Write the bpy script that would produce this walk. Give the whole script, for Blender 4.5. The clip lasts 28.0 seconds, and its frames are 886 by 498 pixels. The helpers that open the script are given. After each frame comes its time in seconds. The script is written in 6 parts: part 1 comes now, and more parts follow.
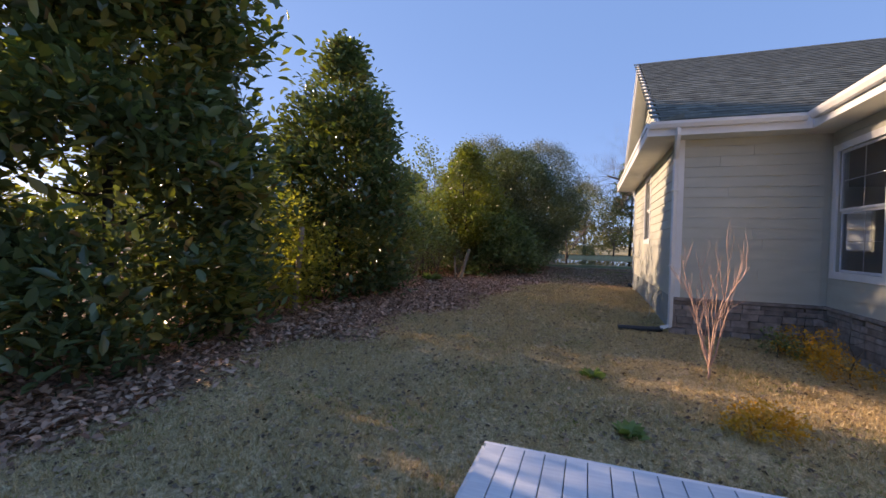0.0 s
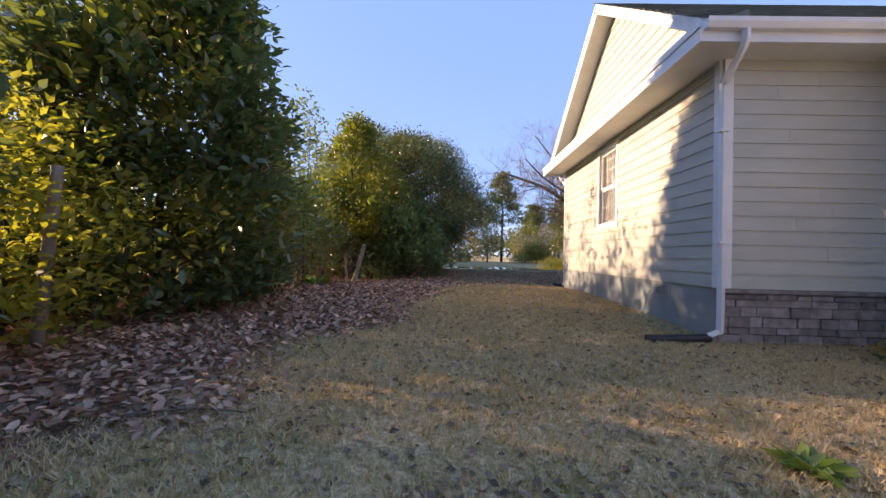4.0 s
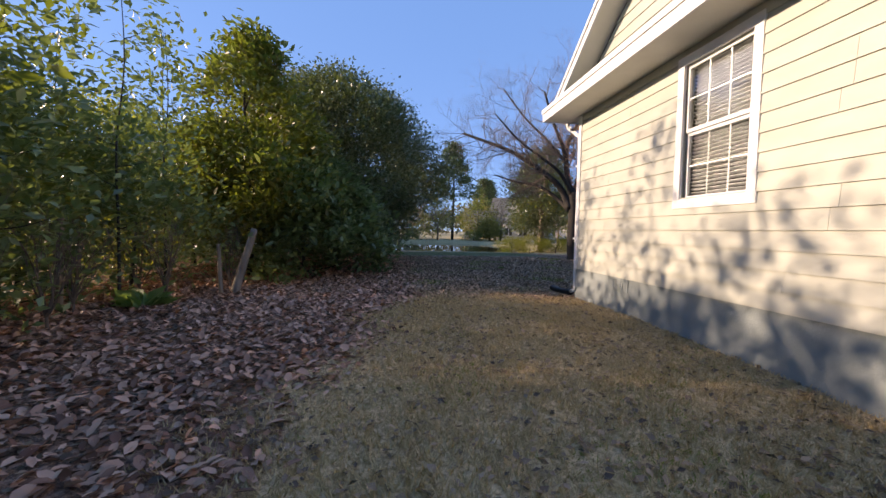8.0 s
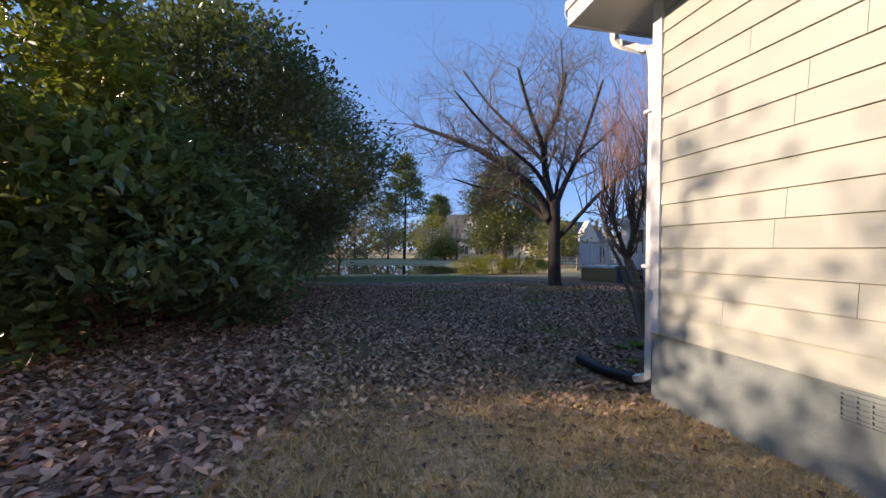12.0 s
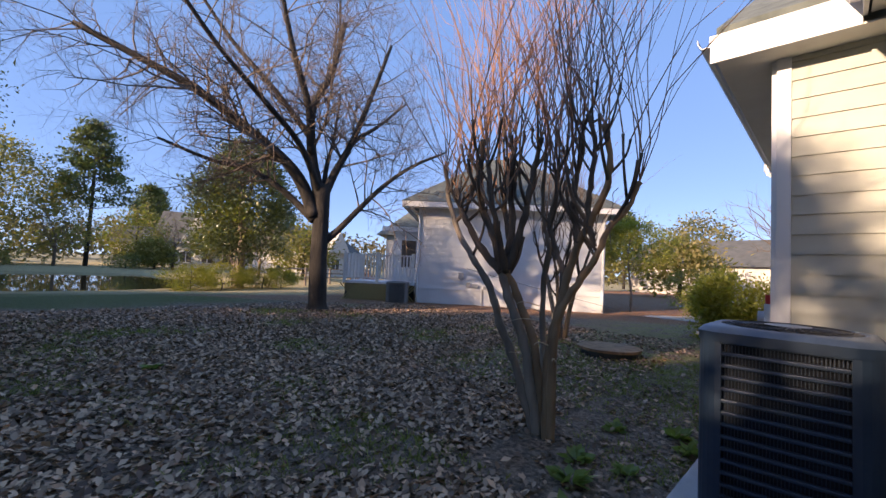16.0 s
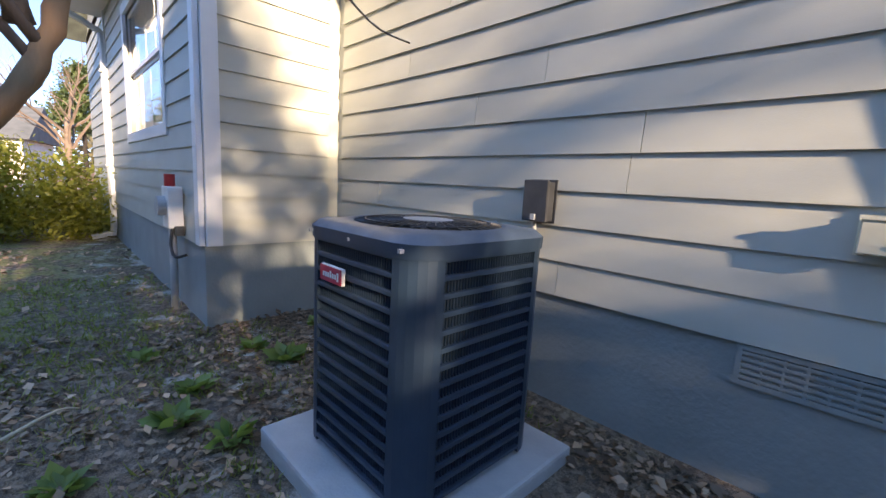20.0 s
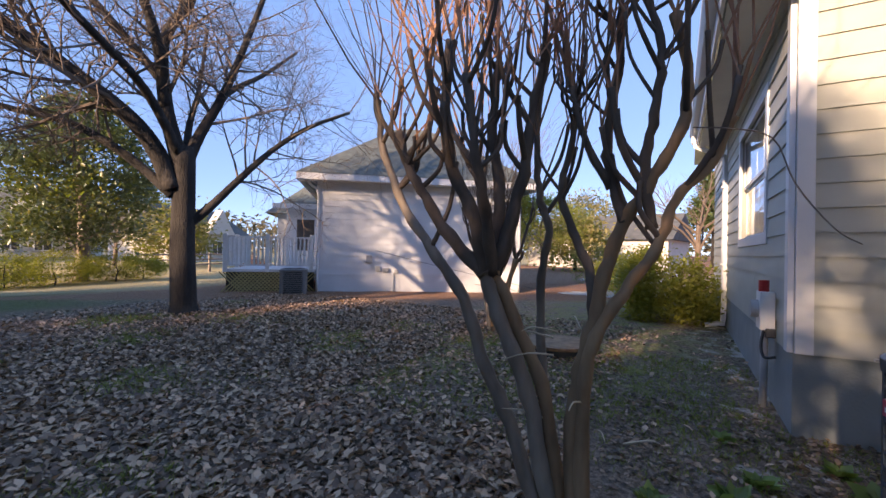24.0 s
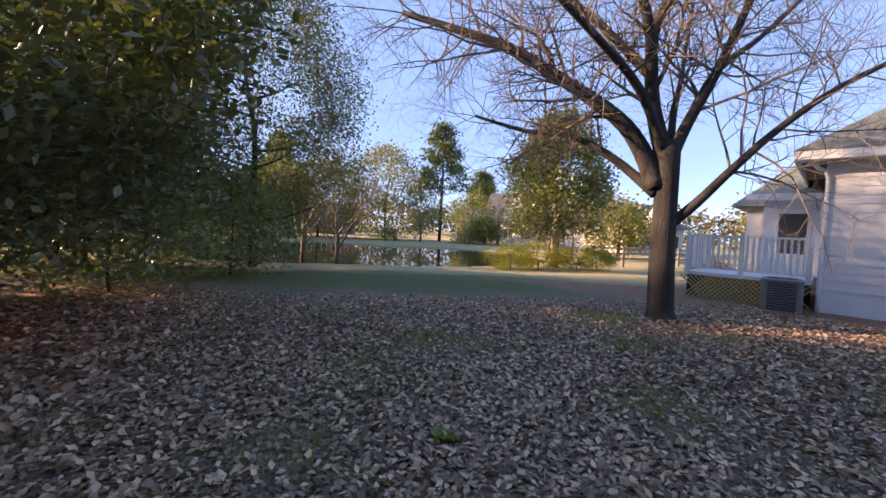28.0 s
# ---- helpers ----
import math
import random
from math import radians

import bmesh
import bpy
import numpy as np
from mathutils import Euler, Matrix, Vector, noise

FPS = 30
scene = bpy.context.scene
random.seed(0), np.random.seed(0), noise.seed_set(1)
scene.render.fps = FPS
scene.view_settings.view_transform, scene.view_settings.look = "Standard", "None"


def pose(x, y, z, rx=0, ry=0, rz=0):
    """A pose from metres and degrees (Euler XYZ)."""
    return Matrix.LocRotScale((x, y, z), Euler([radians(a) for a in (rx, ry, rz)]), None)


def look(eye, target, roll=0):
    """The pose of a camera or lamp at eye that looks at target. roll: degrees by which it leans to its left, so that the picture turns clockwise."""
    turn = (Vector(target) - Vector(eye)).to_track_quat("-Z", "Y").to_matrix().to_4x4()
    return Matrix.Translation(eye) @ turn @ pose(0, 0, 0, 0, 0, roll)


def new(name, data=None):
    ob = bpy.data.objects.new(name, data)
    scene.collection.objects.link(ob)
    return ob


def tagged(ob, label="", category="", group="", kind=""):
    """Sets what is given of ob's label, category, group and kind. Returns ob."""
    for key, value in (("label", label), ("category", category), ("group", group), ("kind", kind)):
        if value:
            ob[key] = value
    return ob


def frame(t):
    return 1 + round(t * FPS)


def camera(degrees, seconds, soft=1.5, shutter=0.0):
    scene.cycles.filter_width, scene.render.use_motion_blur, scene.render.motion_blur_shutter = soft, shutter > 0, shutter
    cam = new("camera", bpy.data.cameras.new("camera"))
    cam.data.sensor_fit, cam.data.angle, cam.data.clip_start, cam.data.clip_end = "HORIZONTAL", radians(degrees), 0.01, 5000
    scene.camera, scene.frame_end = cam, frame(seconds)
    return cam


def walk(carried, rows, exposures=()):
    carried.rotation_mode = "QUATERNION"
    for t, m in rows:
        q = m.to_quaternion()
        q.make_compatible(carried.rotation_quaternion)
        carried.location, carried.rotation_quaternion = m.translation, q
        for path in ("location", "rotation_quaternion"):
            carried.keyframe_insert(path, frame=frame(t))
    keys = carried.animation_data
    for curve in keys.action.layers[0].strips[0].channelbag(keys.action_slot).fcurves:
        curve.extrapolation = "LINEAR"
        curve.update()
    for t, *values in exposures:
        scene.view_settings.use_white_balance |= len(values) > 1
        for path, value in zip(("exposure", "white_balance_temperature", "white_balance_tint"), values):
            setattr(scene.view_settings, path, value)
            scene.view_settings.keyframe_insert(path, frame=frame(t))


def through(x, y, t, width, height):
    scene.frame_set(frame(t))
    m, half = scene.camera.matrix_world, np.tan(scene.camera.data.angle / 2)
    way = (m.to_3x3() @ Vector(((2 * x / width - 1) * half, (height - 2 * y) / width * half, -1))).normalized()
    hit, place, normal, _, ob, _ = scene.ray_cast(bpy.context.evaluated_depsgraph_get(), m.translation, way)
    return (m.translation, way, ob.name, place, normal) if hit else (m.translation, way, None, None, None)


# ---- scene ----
cam = camera(93.7, 28.0, soft=1.5)
PATH = [
    (0, (-1.504, -8.746, 1.561), (-2.167, -6.859, 1.524), 1.5),
    (0.5, (-1.666, -8.274, 1.587), (-2.485, -6.45, 1.606), 1.7),
    (1, (-1.803, -7.851, 1.568), (-2.711, -6.069, 1.55), 1.5),
    (1.5, (-1.987, -7.554, 1.394), (-2.885, -5.768, 1.349), 0.9),
    (2, (-2.222, -7.258, 1.25), (-3.046, -5.436, 1.232), 0.6),
    (2.5, (-2.534, -6.907, 1.09), (-3.217, -5.027, 1.1), -0.1),
    (3, (-2.877, -6.431, 1.007), (-3.332, -4.484, 1.04), 0.1),
    (3.5, (-3.157, -5.903, 0.989), (-3.383, -3.916, 1.028), 0.6),
    (4, (-3.398, -5.339, 0.983), (-3.444, -3.339, 1.011), 1.3),
    (4.5, (-3.526, -4.773, 0.998), (-3.465, -2.774, 1.005), 1.4),
    (6.5, (-3.415, -2.101, 1.248), (-3.367, -0.104, 1.143), 0.8),
    (7, (-3.419, -1.543, 1.248), (-3.358, 0.453, 1.147), 0.8),
    (7.5, (-3.385, -0.949, 1.278), (-3.268, 1.045, 1.179), 1.3),
    (8, (-3.41, -0.405, 1.306), (-3.201, 1.582, 1.218), 1.3),
    (8.5, (-3.41, 0.167, 1.313), (-3.103, 2.143, 1.243), 1.3),
    (9, (-3.234, 0.748, 1.321), (-2.868, 2.713, 1.269), 1.4),
    (9.5, (-3.135, 1.353, 1.331), (-2.724, 3.31, 1.297), 1.3),
    (10, (-3.043, 1.95, 1.32), (-2.606, 3.902, 1.302), 1.3),
    (10.5, (-2.963, 2.514, 1.332), (-2.528, 4.466, 1.326), 1.1),
    (11, (-2.869, 3.038, 1.322), (-2.442, 4.992, 1.323), 0.9),
    (11.5, (-2.717, 3.553, 1.346), (-2.317, 5.512, 1.342), 0.8),
    (13.5, (-2.253, 5.871, 1.262), (-1.505, 7.724, 1.345), 1.3),
    (14, (-2.014, 6.338, 1.272), (-1.115, 8.122, 1.365), 1.5),
    (14.5, (-1.761, 6.793, 1.269), (-0.731, 8.504, 1.375), 1.6),
    (15, (-1.547, 7.239, 1.295), (-0.391, 8.866, 1.407), 2.0),
    (15.5, (-1.344, 7.642, 1.288), (-0.05, 9.163, 1.4), 2.4),
    (16, (-1.159, 7.999, 1.261), (0.292, 9.372, 1.362), 2.7),
    (16.5, (-0.952, 8.375, 1.209), (0.684, 9.52, 1.307), 2.9),
    (17, (-0.81, 8.741, 1.151), (1.019, 9.545, 1.239), 2.7),
    (17.5, (-0.675, 8.969, 1.204), (1.291, 9.336, 1.226), 2.5),
    (18, (-0.448, 9.137, 1.241), (1.541, 8.938, 1.191), 1.9),
    (18.5, (-0.282, 9.289, 1.229), (1.546, 8.489, 1.089), 2.1),
    (19, (-0.127, 9.338, 1.207), (1.534, 8.247, 0.981), 3.2),
    (19.5, (0.16, 9.283, 1.186), (1.713, 8.044, 0.957), 3.7),
    (20, (0.477, 9.282, 1.188), (1.893, 7.902, 0.885), 3.1),
    (20.5, (0.747, 9.276, 1.154), (2.045, 7.802, 0.779), 2.5),
    (22.5, (0.282, 9.249, 1.278), (2.229, 8.794, 1.22), 0.2),
    (23, (-0.043, 9.306, 1.296), (1.955, 9.223, 1.283), 1.0),
    (23.5, (-0.15, 9.222, 1.315), (1.805, 9.645, 1.331), 1.6),
    (24, (-0.182, 9.189, 1.375), (1.558, 10.175, 1.384), 1.0),
    (24.5, (-0.242, 9.186, 1.453), (1.158, 10.615, 1.448), 1.4),
    (25, (-0.335, 9.303, 1.466), (0.773, 10.968, 1.454), 2.3),
    (25.5, (-0.441, 9.45, 1.496), (0.579, 11.17, 1.47), 3.0),
    (26, (-0.457, 9.639, 1.438), (0.634, 11.315, 1.402), 3.7),
    (26.5, (-0.365, 9.958, 1.44), (0.785, 11.594, 1.394), 3.6),
    (27, (-0.424, 10.181, 1.441), (0.632, 11.878, 1.387), 3.1),
    (27.5, (-0.452, 10.321, 1.456), (0.276, 12.182, 1.388), 2.7),
    (28, (-0.389, 10.413, 1.522), (-0.18, 12.4, 1.428), 2.7),
]
walk(cam, [(t, look(eye, target, roll)) for t, eye, target, roll in PATH], [
    (0, 3.15, 11500, 27), (2, 3.6, 12500, 31), (5, 3.65, 12000, 31), (8, 3.18, 10000, 24), (11, 3.03, 9400, 21), (14, 3.07, 9700, 23), (16, 3.3, 10800, 26), (17, 3.3, 10500, 26), (18.5, 4.1, 10500, 22), (21, 4.35, 10200, 20), (22.5, 4.2, 10400, 24), (23.5, 3.75, 10900, 27), (24.5, 3.5, 11400, 29), (26, 3.5, 12100, 31), (27, 3.6, 12300, 32), (28, 3.85, 12700, 33),
])

# ---- light ----
SUN_WAY = Vector((1.0, -0.19, -0.33)).normalized()
world = bpy.data.worlds.new("sky")
scene.world = world
world.use_nodes = True
wn = world.node_tree.nodes
sky = wn.new("ShaderNodeTexSky")
sky.sky_type = "NISHITA"
sky.sun_disc = False
sky.sun_elevation = math.asin(-SUN_WAY.z)
sky.sun_rotation = math.atan2(-SUN_WAY.x, -SUN_WAY.y)
sky.air_density, sky.dust_density, sky.ozone_density = 0.42, 0.15, 4.0
# a clear, deep blue winter sky: the scattering near the horizon is thinned with plain blue
blue = wn.new("ShaderNodeMix")
blue.data_type = "RGBA"
blue.inputs[0].default_value = 0.9
blue.inputs[7].default_value = (0.072, 0.265, 0.76, 1)
world.node_tree.links.new(sky.outputs[0], blue.inputs[6])
world.node_tree.links.new(blue.outputs[2], wn["Background"].inputs[0])
wn["Background"].inputs[1].default_value = 0.15
sun_data = bpy.data.lights.new("sun", "SUN")
sun_data.energy, sun_data.angle, sun_data.color = 0.8, radians(1.0), (1.0, 0.97, 0.94)
sun = new("sun", sun_data)
sun.rotation_euler = SUN_WAY.to_track_quat("-Z", "Y").to_euler()

# ---- materials ----
def surf(name, dark, light, scale=6.0, rough=0.8, bump=0.2, fine=60.0, metal=0.0, vary=0.0, stain=0.25, depth=0.01, stretch=(1, 1, 1)):
    """A procedural surface: two tones mixed by a broad and a fine noise, with relief, and a tone of its own for every object."""
    m = bpy.data.materials.new(name)
    m.use_nodes = True
    n, link = m.node_tree.nodes, m.node_tree.links.new
    b = n["Principled BSDF"]
    co = n.new("ShaderNodeTexCoord")
    mp = n.new("ShaderNodeMapping")
    mp.inputs["Scale"].default_value = stretch
    geo = n.new("ShaderNodeNewGeometry")
    link(geo.outputs["Position"], mp.inputs[0])
    broad, small = n.new("ShaderNodeTexNoise"), n.new("ShaderNodeTexNoise")
    broad.inputs["Scale"].default_value, broad.inputs["Detail"].default_value = scale, 4
    small.inputs["Scale"].default_value, small.inputs["Detail"].default_value = fine, 5
    link(mp.outputs[0], broad.inputs[0])
    link(mp.outputs[0], small.inputs[0])
    ramp = n.new("ShaderNodeMapRange")
    ramp.inputs[1].default_value, ramp.inputs[2].default_value = 0.3, 0.7
    link(broad.outputs[0], ramp.inputs[0])
    add = n.new("ShaderNodeMath")
    add.operation = "MULTIPLY_ADD"
    add.inputs[1].default_value = stain
    link(small.outputs[0], add.inputs[0])
    scl = n.new("ShaderNodeMath")
    scl.operation = "MULTIPLY"
    scl.inputs[1].default_value = 1 - stain
    link(ramp.outputs[0], scl.inputs[0])
    link(scl.outputs[0], add.inputs[2])
    mix = n.new("ShaderNodeMix")
    mix.data_type = "RGBA"
    mix.inputs[6].default_value, mix.inputs[7].default_value = (*dark, 1), (*light, 1)
    link(add.outputs[0], mix.inputs[0])
    last = mix.outputs[2]
    if vary:
        info, hsv, val = n.new("ShaderNodeObjectInfo"), n.new("ShaderNodeHueSaturation"), n.new("ShaderNodeMapRange")
        val.inputs[3].default_value, val.inputs[4].default_value = 1 - vary, 1 + vary
        link(info.outputs["Random"], val.inputs[0])
        link(val.outputs[0], hsv.inputs["Value"])
        link(last, hsv.inputs["Color"])
        last = hsv.outputs[0]
    link(last, b.inputs["Base Color"])
    b.inputs["Roughness"].default_value, b.inputs["Metallic"].default_value = rough, metal
    if bump:
        bp = n.new("ShaderNodeBump")
        bp.inputs["Strength"].default_value, bp.inputs["Distance"].default_value = bump, depth
        link(small.outputs[0], bp.inputs["Height"])
        link(bp.outputs[0], b.inputs["Normal"])
    return m


def leafy(name, dark, light, rough=0.4, through=0.35, glow=(0.35, 0.45, 0.05), rust=None, skew=1.0):
    """A leaf surface: a tone for every leaf, some gloss, and light coming through."""
    m = bpy.data.materials.new(name)
    m.use_nodes = True
    n, link = m.node_tree.nodes, m.node_tree.links.new
    b, out = n["Principled BSDF"], n["Material Output"]
    geo, ramp = n.new("ShaderNodeNewGeometry"), n.new("ShaderNodeMix")
    ramp.data_type = "RGBA"
    ramp.inputs[6].default_value, ramp.inputs[7].default_value = (*dark, 1), (*light, 1)
    bent = n.new("ShaderNodeMath")
    bent.operation = "POWER"
    bent.inputs[1].default_value = skew
    link(geo.outputs["Random Per Island"], bent.inputs[0])
    link(bent.outputs[0], ramp.inputs[0])
    last = ramp.outputs[2]
    if rust:
        # a few leaves turned
        pick, turned = n.new("ShaderNodeMath"), n.new("ShaderNodeMix")
        pick.operation = "GREATER_THAN"
        pick.inputs[1].default_value = 0.94
        turned.data_type = "RGBA"
        turned.inputs[7].default_value = (*rust, 1)
        link(geo.outputs["Random Per Island"], pick.inputs[0])
        link(pick.outputs[0], turned.inputs[0])
        link(last, turned.inputs[6])
        last = turned.outputs[2]
    link(last, b.inputs["Base Color"])
    b.inputs["Roughness"].default_value = rough
    tr, mx = n.new("ShaderNodeBsdfTranslucent"), n.new("ShaderNodeMixShader")
    tr.inputs[0].default_value = (*glow, 1)
    mx.inputs[0].default_value = through
    link(b.outputs[0], mx.inputs[1])
    link(tr.outputs[0], mx.inputs[2])
    link(mx.outputs[0], out.inputs[0])
    return m


M = {}
M["siding"] = surf("cream_siding", (0.40, 0.405, 0.35), (0.47, 0.475, 0.415), 2.0, 0.55, 0.10, 120, vary=0.03, stretch=(1, 1, 3))
M["white_siding"] = surf("white_siding", (0.61, 0.62, 0.62), (0.71, 0.72, 0.72), 2.0, 0.6, 0.06, 90)
M["trim"] = surf("white_trim", (0.64, 0.65, 0.66), (0.74, 0.74, 0.73), 3.0, 0.45, 0.04, 140)
M["soffit"] = surf("soffit_paint", (0.62, 0.61, 0.56), (0.72, 0.71, 0.66), 3.0, 0.6, 0.04, 90)
M["foundation"] = surf("foundation_paint", (0.20, 0.235, 0.235), (0.27, 0.305, 0.30), 3.0, 0.75, 0.35, 40)
M["shingle"] = surf("roof_shingle", (0.07, 0.085, 0.075), (0.17, 0.19, 0.165), 5.0, 0.9, 0.5, 160, vary=0.3)
M["stone"] = surf("ledge_stone", (0.15, 0.12, 0.11), (0.37, 0.31, 0.285), 9.0, 0.85, 0.7, 45, vary=0.35)
M["mortar"] = surf("mortar", (0.13, 0.12, 0.11), (0.2, 0.19, 0.175), 9.0, 0.95, 0.4, 60)
M["concrete"] = surf("concrete", (0.34, 0.34, 0.34), (0.48, 0.47, 0.45), 6.0, 0.9, 0.3, 70)
M["bark"] = surf("dark_bark", (0.014, 0.012, 0.011), (0.065, 0.054, 0.046), 5.0, 0.95, 0.8, 40, depth=0.03, stretch=(1, 1, 0.3))
M["crape_bark"] = surf("smooth_bark", (0.09, 0.065, 0.05), (0.36, 0.28, 0.215), 7.0, 0.75, 0.35, 30, depth=0.01, stretch=(1, 1, 0.25), vary=0.1)
M["crape_old"] = surf("peeling_bark", (0.16, 0.09, 0.05), (0.42, 0.24, 0.13), 9.0, 0.8, 0.4, 40, stretch=(1, 1, 0.3), vary=0.1)
M["crape_dark"] = surf("dark_knuckle_bark", (0.045, 0.032, 0.026), (0.17, 0.12, 0.09), 8.0, 0.85, 0.6, 40, depth=0.015, stretch=(1, 1, 0.35))
M["crape_pale"] = surf("pale_spur_bark", (0.45, 0.34, 0.22), (0.65, 0.52, 0.36), 8.0, 0.7, 0.0)
M["twig"] = surf("twig", (0.10, 0.07, 0.055), (0.22, 0.16, 0.12), 5.0, 0.85, 0.0)
# red-brown shoots, brightened to orange with sunlight in the colour
M["red_twig"] = surf("red_twig", (0.26, 0.11, 0.06), (0.48, 0.24, 0.14), 5.0, 0.7, 0.0)
M["pink_twig"] = surf("pink_twig", (0.36, 0.19, 0.15), (0.60, 0.40, 0.32), 5.0, 0.7, 0.0)
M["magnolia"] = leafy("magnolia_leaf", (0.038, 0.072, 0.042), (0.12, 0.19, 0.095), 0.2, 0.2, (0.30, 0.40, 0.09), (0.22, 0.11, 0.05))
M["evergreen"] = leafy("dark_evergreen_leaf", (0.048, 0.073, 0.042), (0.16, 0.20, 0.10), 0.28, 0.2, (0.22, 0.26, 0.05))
# lit copy of the magnolia leaf: sunlight is put into the olive colour
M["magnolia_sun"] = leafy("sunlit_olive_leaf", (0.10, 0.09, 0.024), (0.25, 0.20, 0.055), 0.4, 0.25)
M["shrub"] = leafy("shrub_leaf", (0.06, 0.095, 0.042), (0.19, 0.25, 0.10), 0.28, 0.25, (0.32, 0.42, 0.10))
M["yellow_shrub"] = leafy("yellow_green_leaf", (0.12, 0.135, 0.035), (0.29, 0.29, 0.075), 0.5, 0.5, (0.45, 0.45, 0.06))
M["orange"] = leafy("orange_leaf", (0.46, 0.20, 0.015), (0.80, 0.44, 0.05), 0.5, 0.4, (0.7, 0.35, 0.03))
M["pine"] = leafy("pine_needle", (0.035, 0.06, 0.024), (0.11, 0.15, 0.055), 0.6, 0.25, (0.25, 0.32, 0.08))
M["far_leaf"] = leafy("far_leaf", (0.13, 0.10, 0.045), (0.32, 0.25, 0.115), 0.7, 0.3)
M["far_wood"] = leafy("far_wood_leaf", (0.05, 0.05, 0.028), (0.17, 0.145, 0.08), 0.7, 0.2, (0.25, 0.22, 0.1))
M["oak_leaf"] = leafy("oak_leaf", (0.06, 0.068, 0.03), (0.19, 0.18, 0.08), 0.5, 0.3, (0.3, 0.3, 0.08))
M["yellow_olive"] = leafy("yellow_olive_leaf", (0.13, 0.13, 0.04), (0.30, 0.27, 0.09), 0.6, 0.35, (0.4, 0.38, 0.08))
M["dry_leaf"] = leafy("dry_leaf", (0.10, 0.055, 0.036), (0.88, 0.55, 0.35), 0.6, 0.15, (0.3, 0.18, 0.08), skew=1.5)
M["red_leaf"] = leafy("red_brown_leaf", (0.17, 0.065, 0.04), (0.84, 0.50, 0.36), 0.6, 0.15, (0.3, 0.14, 0.06), skew=1.25)
M["brown_leaf"] = leafy("brown_leaf", (0.06, 0.038, 0.026), (0.50, 0.33, 0.22), 0.6, 0.15, (0.3, 0.18, 0.08), skew=1.4)
M["blade"] = leafy("dry_grass_blade", (0.46, 0.31, 0.15), (0.90, 0.69, 0.42), 0.7, 0.3, (0.4, 0.3, 0.1))
M["green_blade"] = leafy("green_grass_blade", (0.13, 0.14, 0.035), (0.34, 0.33, 0.10), 0.6, 0.35, (0.3, 0.4, 0.06))
M["weed"] = leafy("weed_leaf", (0.09, 0.16, 0.05), (0.2, 0.3, 0.09), 0.5, 0.35, (0.3, 0.45, 0.08))
M["ac_blue"] = surf("blue_grey_paint", (0.014, 0.036, 0.062), (0.03, 0.06, 0.095), 6.0, 0.42, 0.03, 150, metal=0.1)
# worn lid paint, made paler than the sides with skylight in its colour
M["ac_top"] = surf("worn_skylit_grey", (0.045, 0.075, 0.11), (0.10, 0.145, 0.19), 8.0, 0.45, 0.05, 90, metal=0.1)
# coil tone with the shade of the recess put into it
M["coil"] = surf("shaded_coil", (0.005, 0.008, 0.013), (0.011, 0.016, 0.025), 10.0, 0.6, 0.1, 120)
M["black"] = surf("black_plastic", (0.010, 0.010, 0.011), (0.022, 0.022, 0.024), 12.0, 0.45, 0.1, 60)
M["dark_box"] = surf("dark_grey_metal", (0.03, 0.032, 0.035), (0.055, 0.058, 0.062), 12.0, 0.5, 0.05, 60)
M["grey_box"] = surf("grey_metal", (0.30, 0.31, 0.31), (0.42, 0.42, 0.41), 12.0, 0.5, 0.05, 60)
M["mid_grey"] = surf("mid_grey_paint", (0.13, 0.135, 0.135), (0.20, 0.20, 0.195), 12.0, 0.5, 0.05, 60)
M["red"] = surf("red_plastic", (0.55, 0.02, 0.02), (0.72, 0.04, 0.035), 12.0, 0.4, 0.0)
M["badge_red"] = surf("red_badge", (0.50, 0.03, 0.06), (0.60, 0.05, 0.09), 12.0, 0.35, 0.0)
M["white"] = surf("white_plastic", (0.68, 0.68, 0.66), (0.80, 0.80, 0.78), 12.0, 0.45, 0.0)
M["outlet"] = surf("beige_plastic", (0.52, 0.50, 0.38), (0.62, 0.60, 0.47), 12.0, 0.5, 0.05)
M["lattice"] = surf("tan_lattice", (0.40, 0.29, 0.12), (0.55, 0.42, 0.2), 12.0, 0.8, 0.1)
M["deck"] = surf("painted_deck", (0.52, 0.56, 0.62), (0.68, 0.71, 0.75), 5.0, 0.6, 0.15, 50, vary=0.06, stretch=(1, 6, 1))
M["blind"] = surf("blind_slat", (0.46, 0.46, 0.45), (0.55, 0.55, 0.54), 9.0, 0.6, 0.0)
# near-black, so the gloom of the unlit rooms is in the colour
M["room"] = surf("unlit_room_tone", (0.05, 0.05, 0.05), (0.08, 0.08, 0.08), 3.0, 0.9, 0.0)
M["screen"] = surf("dark_screen", (0.06, 0.055, 0.05), (0.09, 0.085, 0.08), 9.0, 0.9, 0.0)
M["far_wall"] = surf("far_house_wall", (0.50, 0.47, 0.42), (0.62, 0.58, 0.52), 2.0, 0.8, 0.0)
M["far_roof"] = surf("far_house_roof", (0.07, 0.075, 0.07), (0.13, 0.13, 0.12), 2.0, 0.9, 0.1)
M["brick"] = surf("far_brick", (0.22, 0.12, 0.08), (0.34, 0.2, 0.14), 3.0, 0.9, 0.0)
M["road"] = surf("pale_drive", (0.38, 0.38, 0.38), (0.50, 0.50, 0.49), 2.0, 0.9, 0.2)
M["litter"] = surf("far_leaf_litter", (0.10, 0.065, 0.045), (0.24, 0.17, 0.12), 1.2, 0.95, 0.4, 25)

glass = bpy.data.materials.new("window_glass")
glass.use_nodes = True
gb = glass.node_tree.nodes["Principled BSDF"]
gb.inputs["Base Color"].default_value = (0.9, 0.95, 0.97, 1)
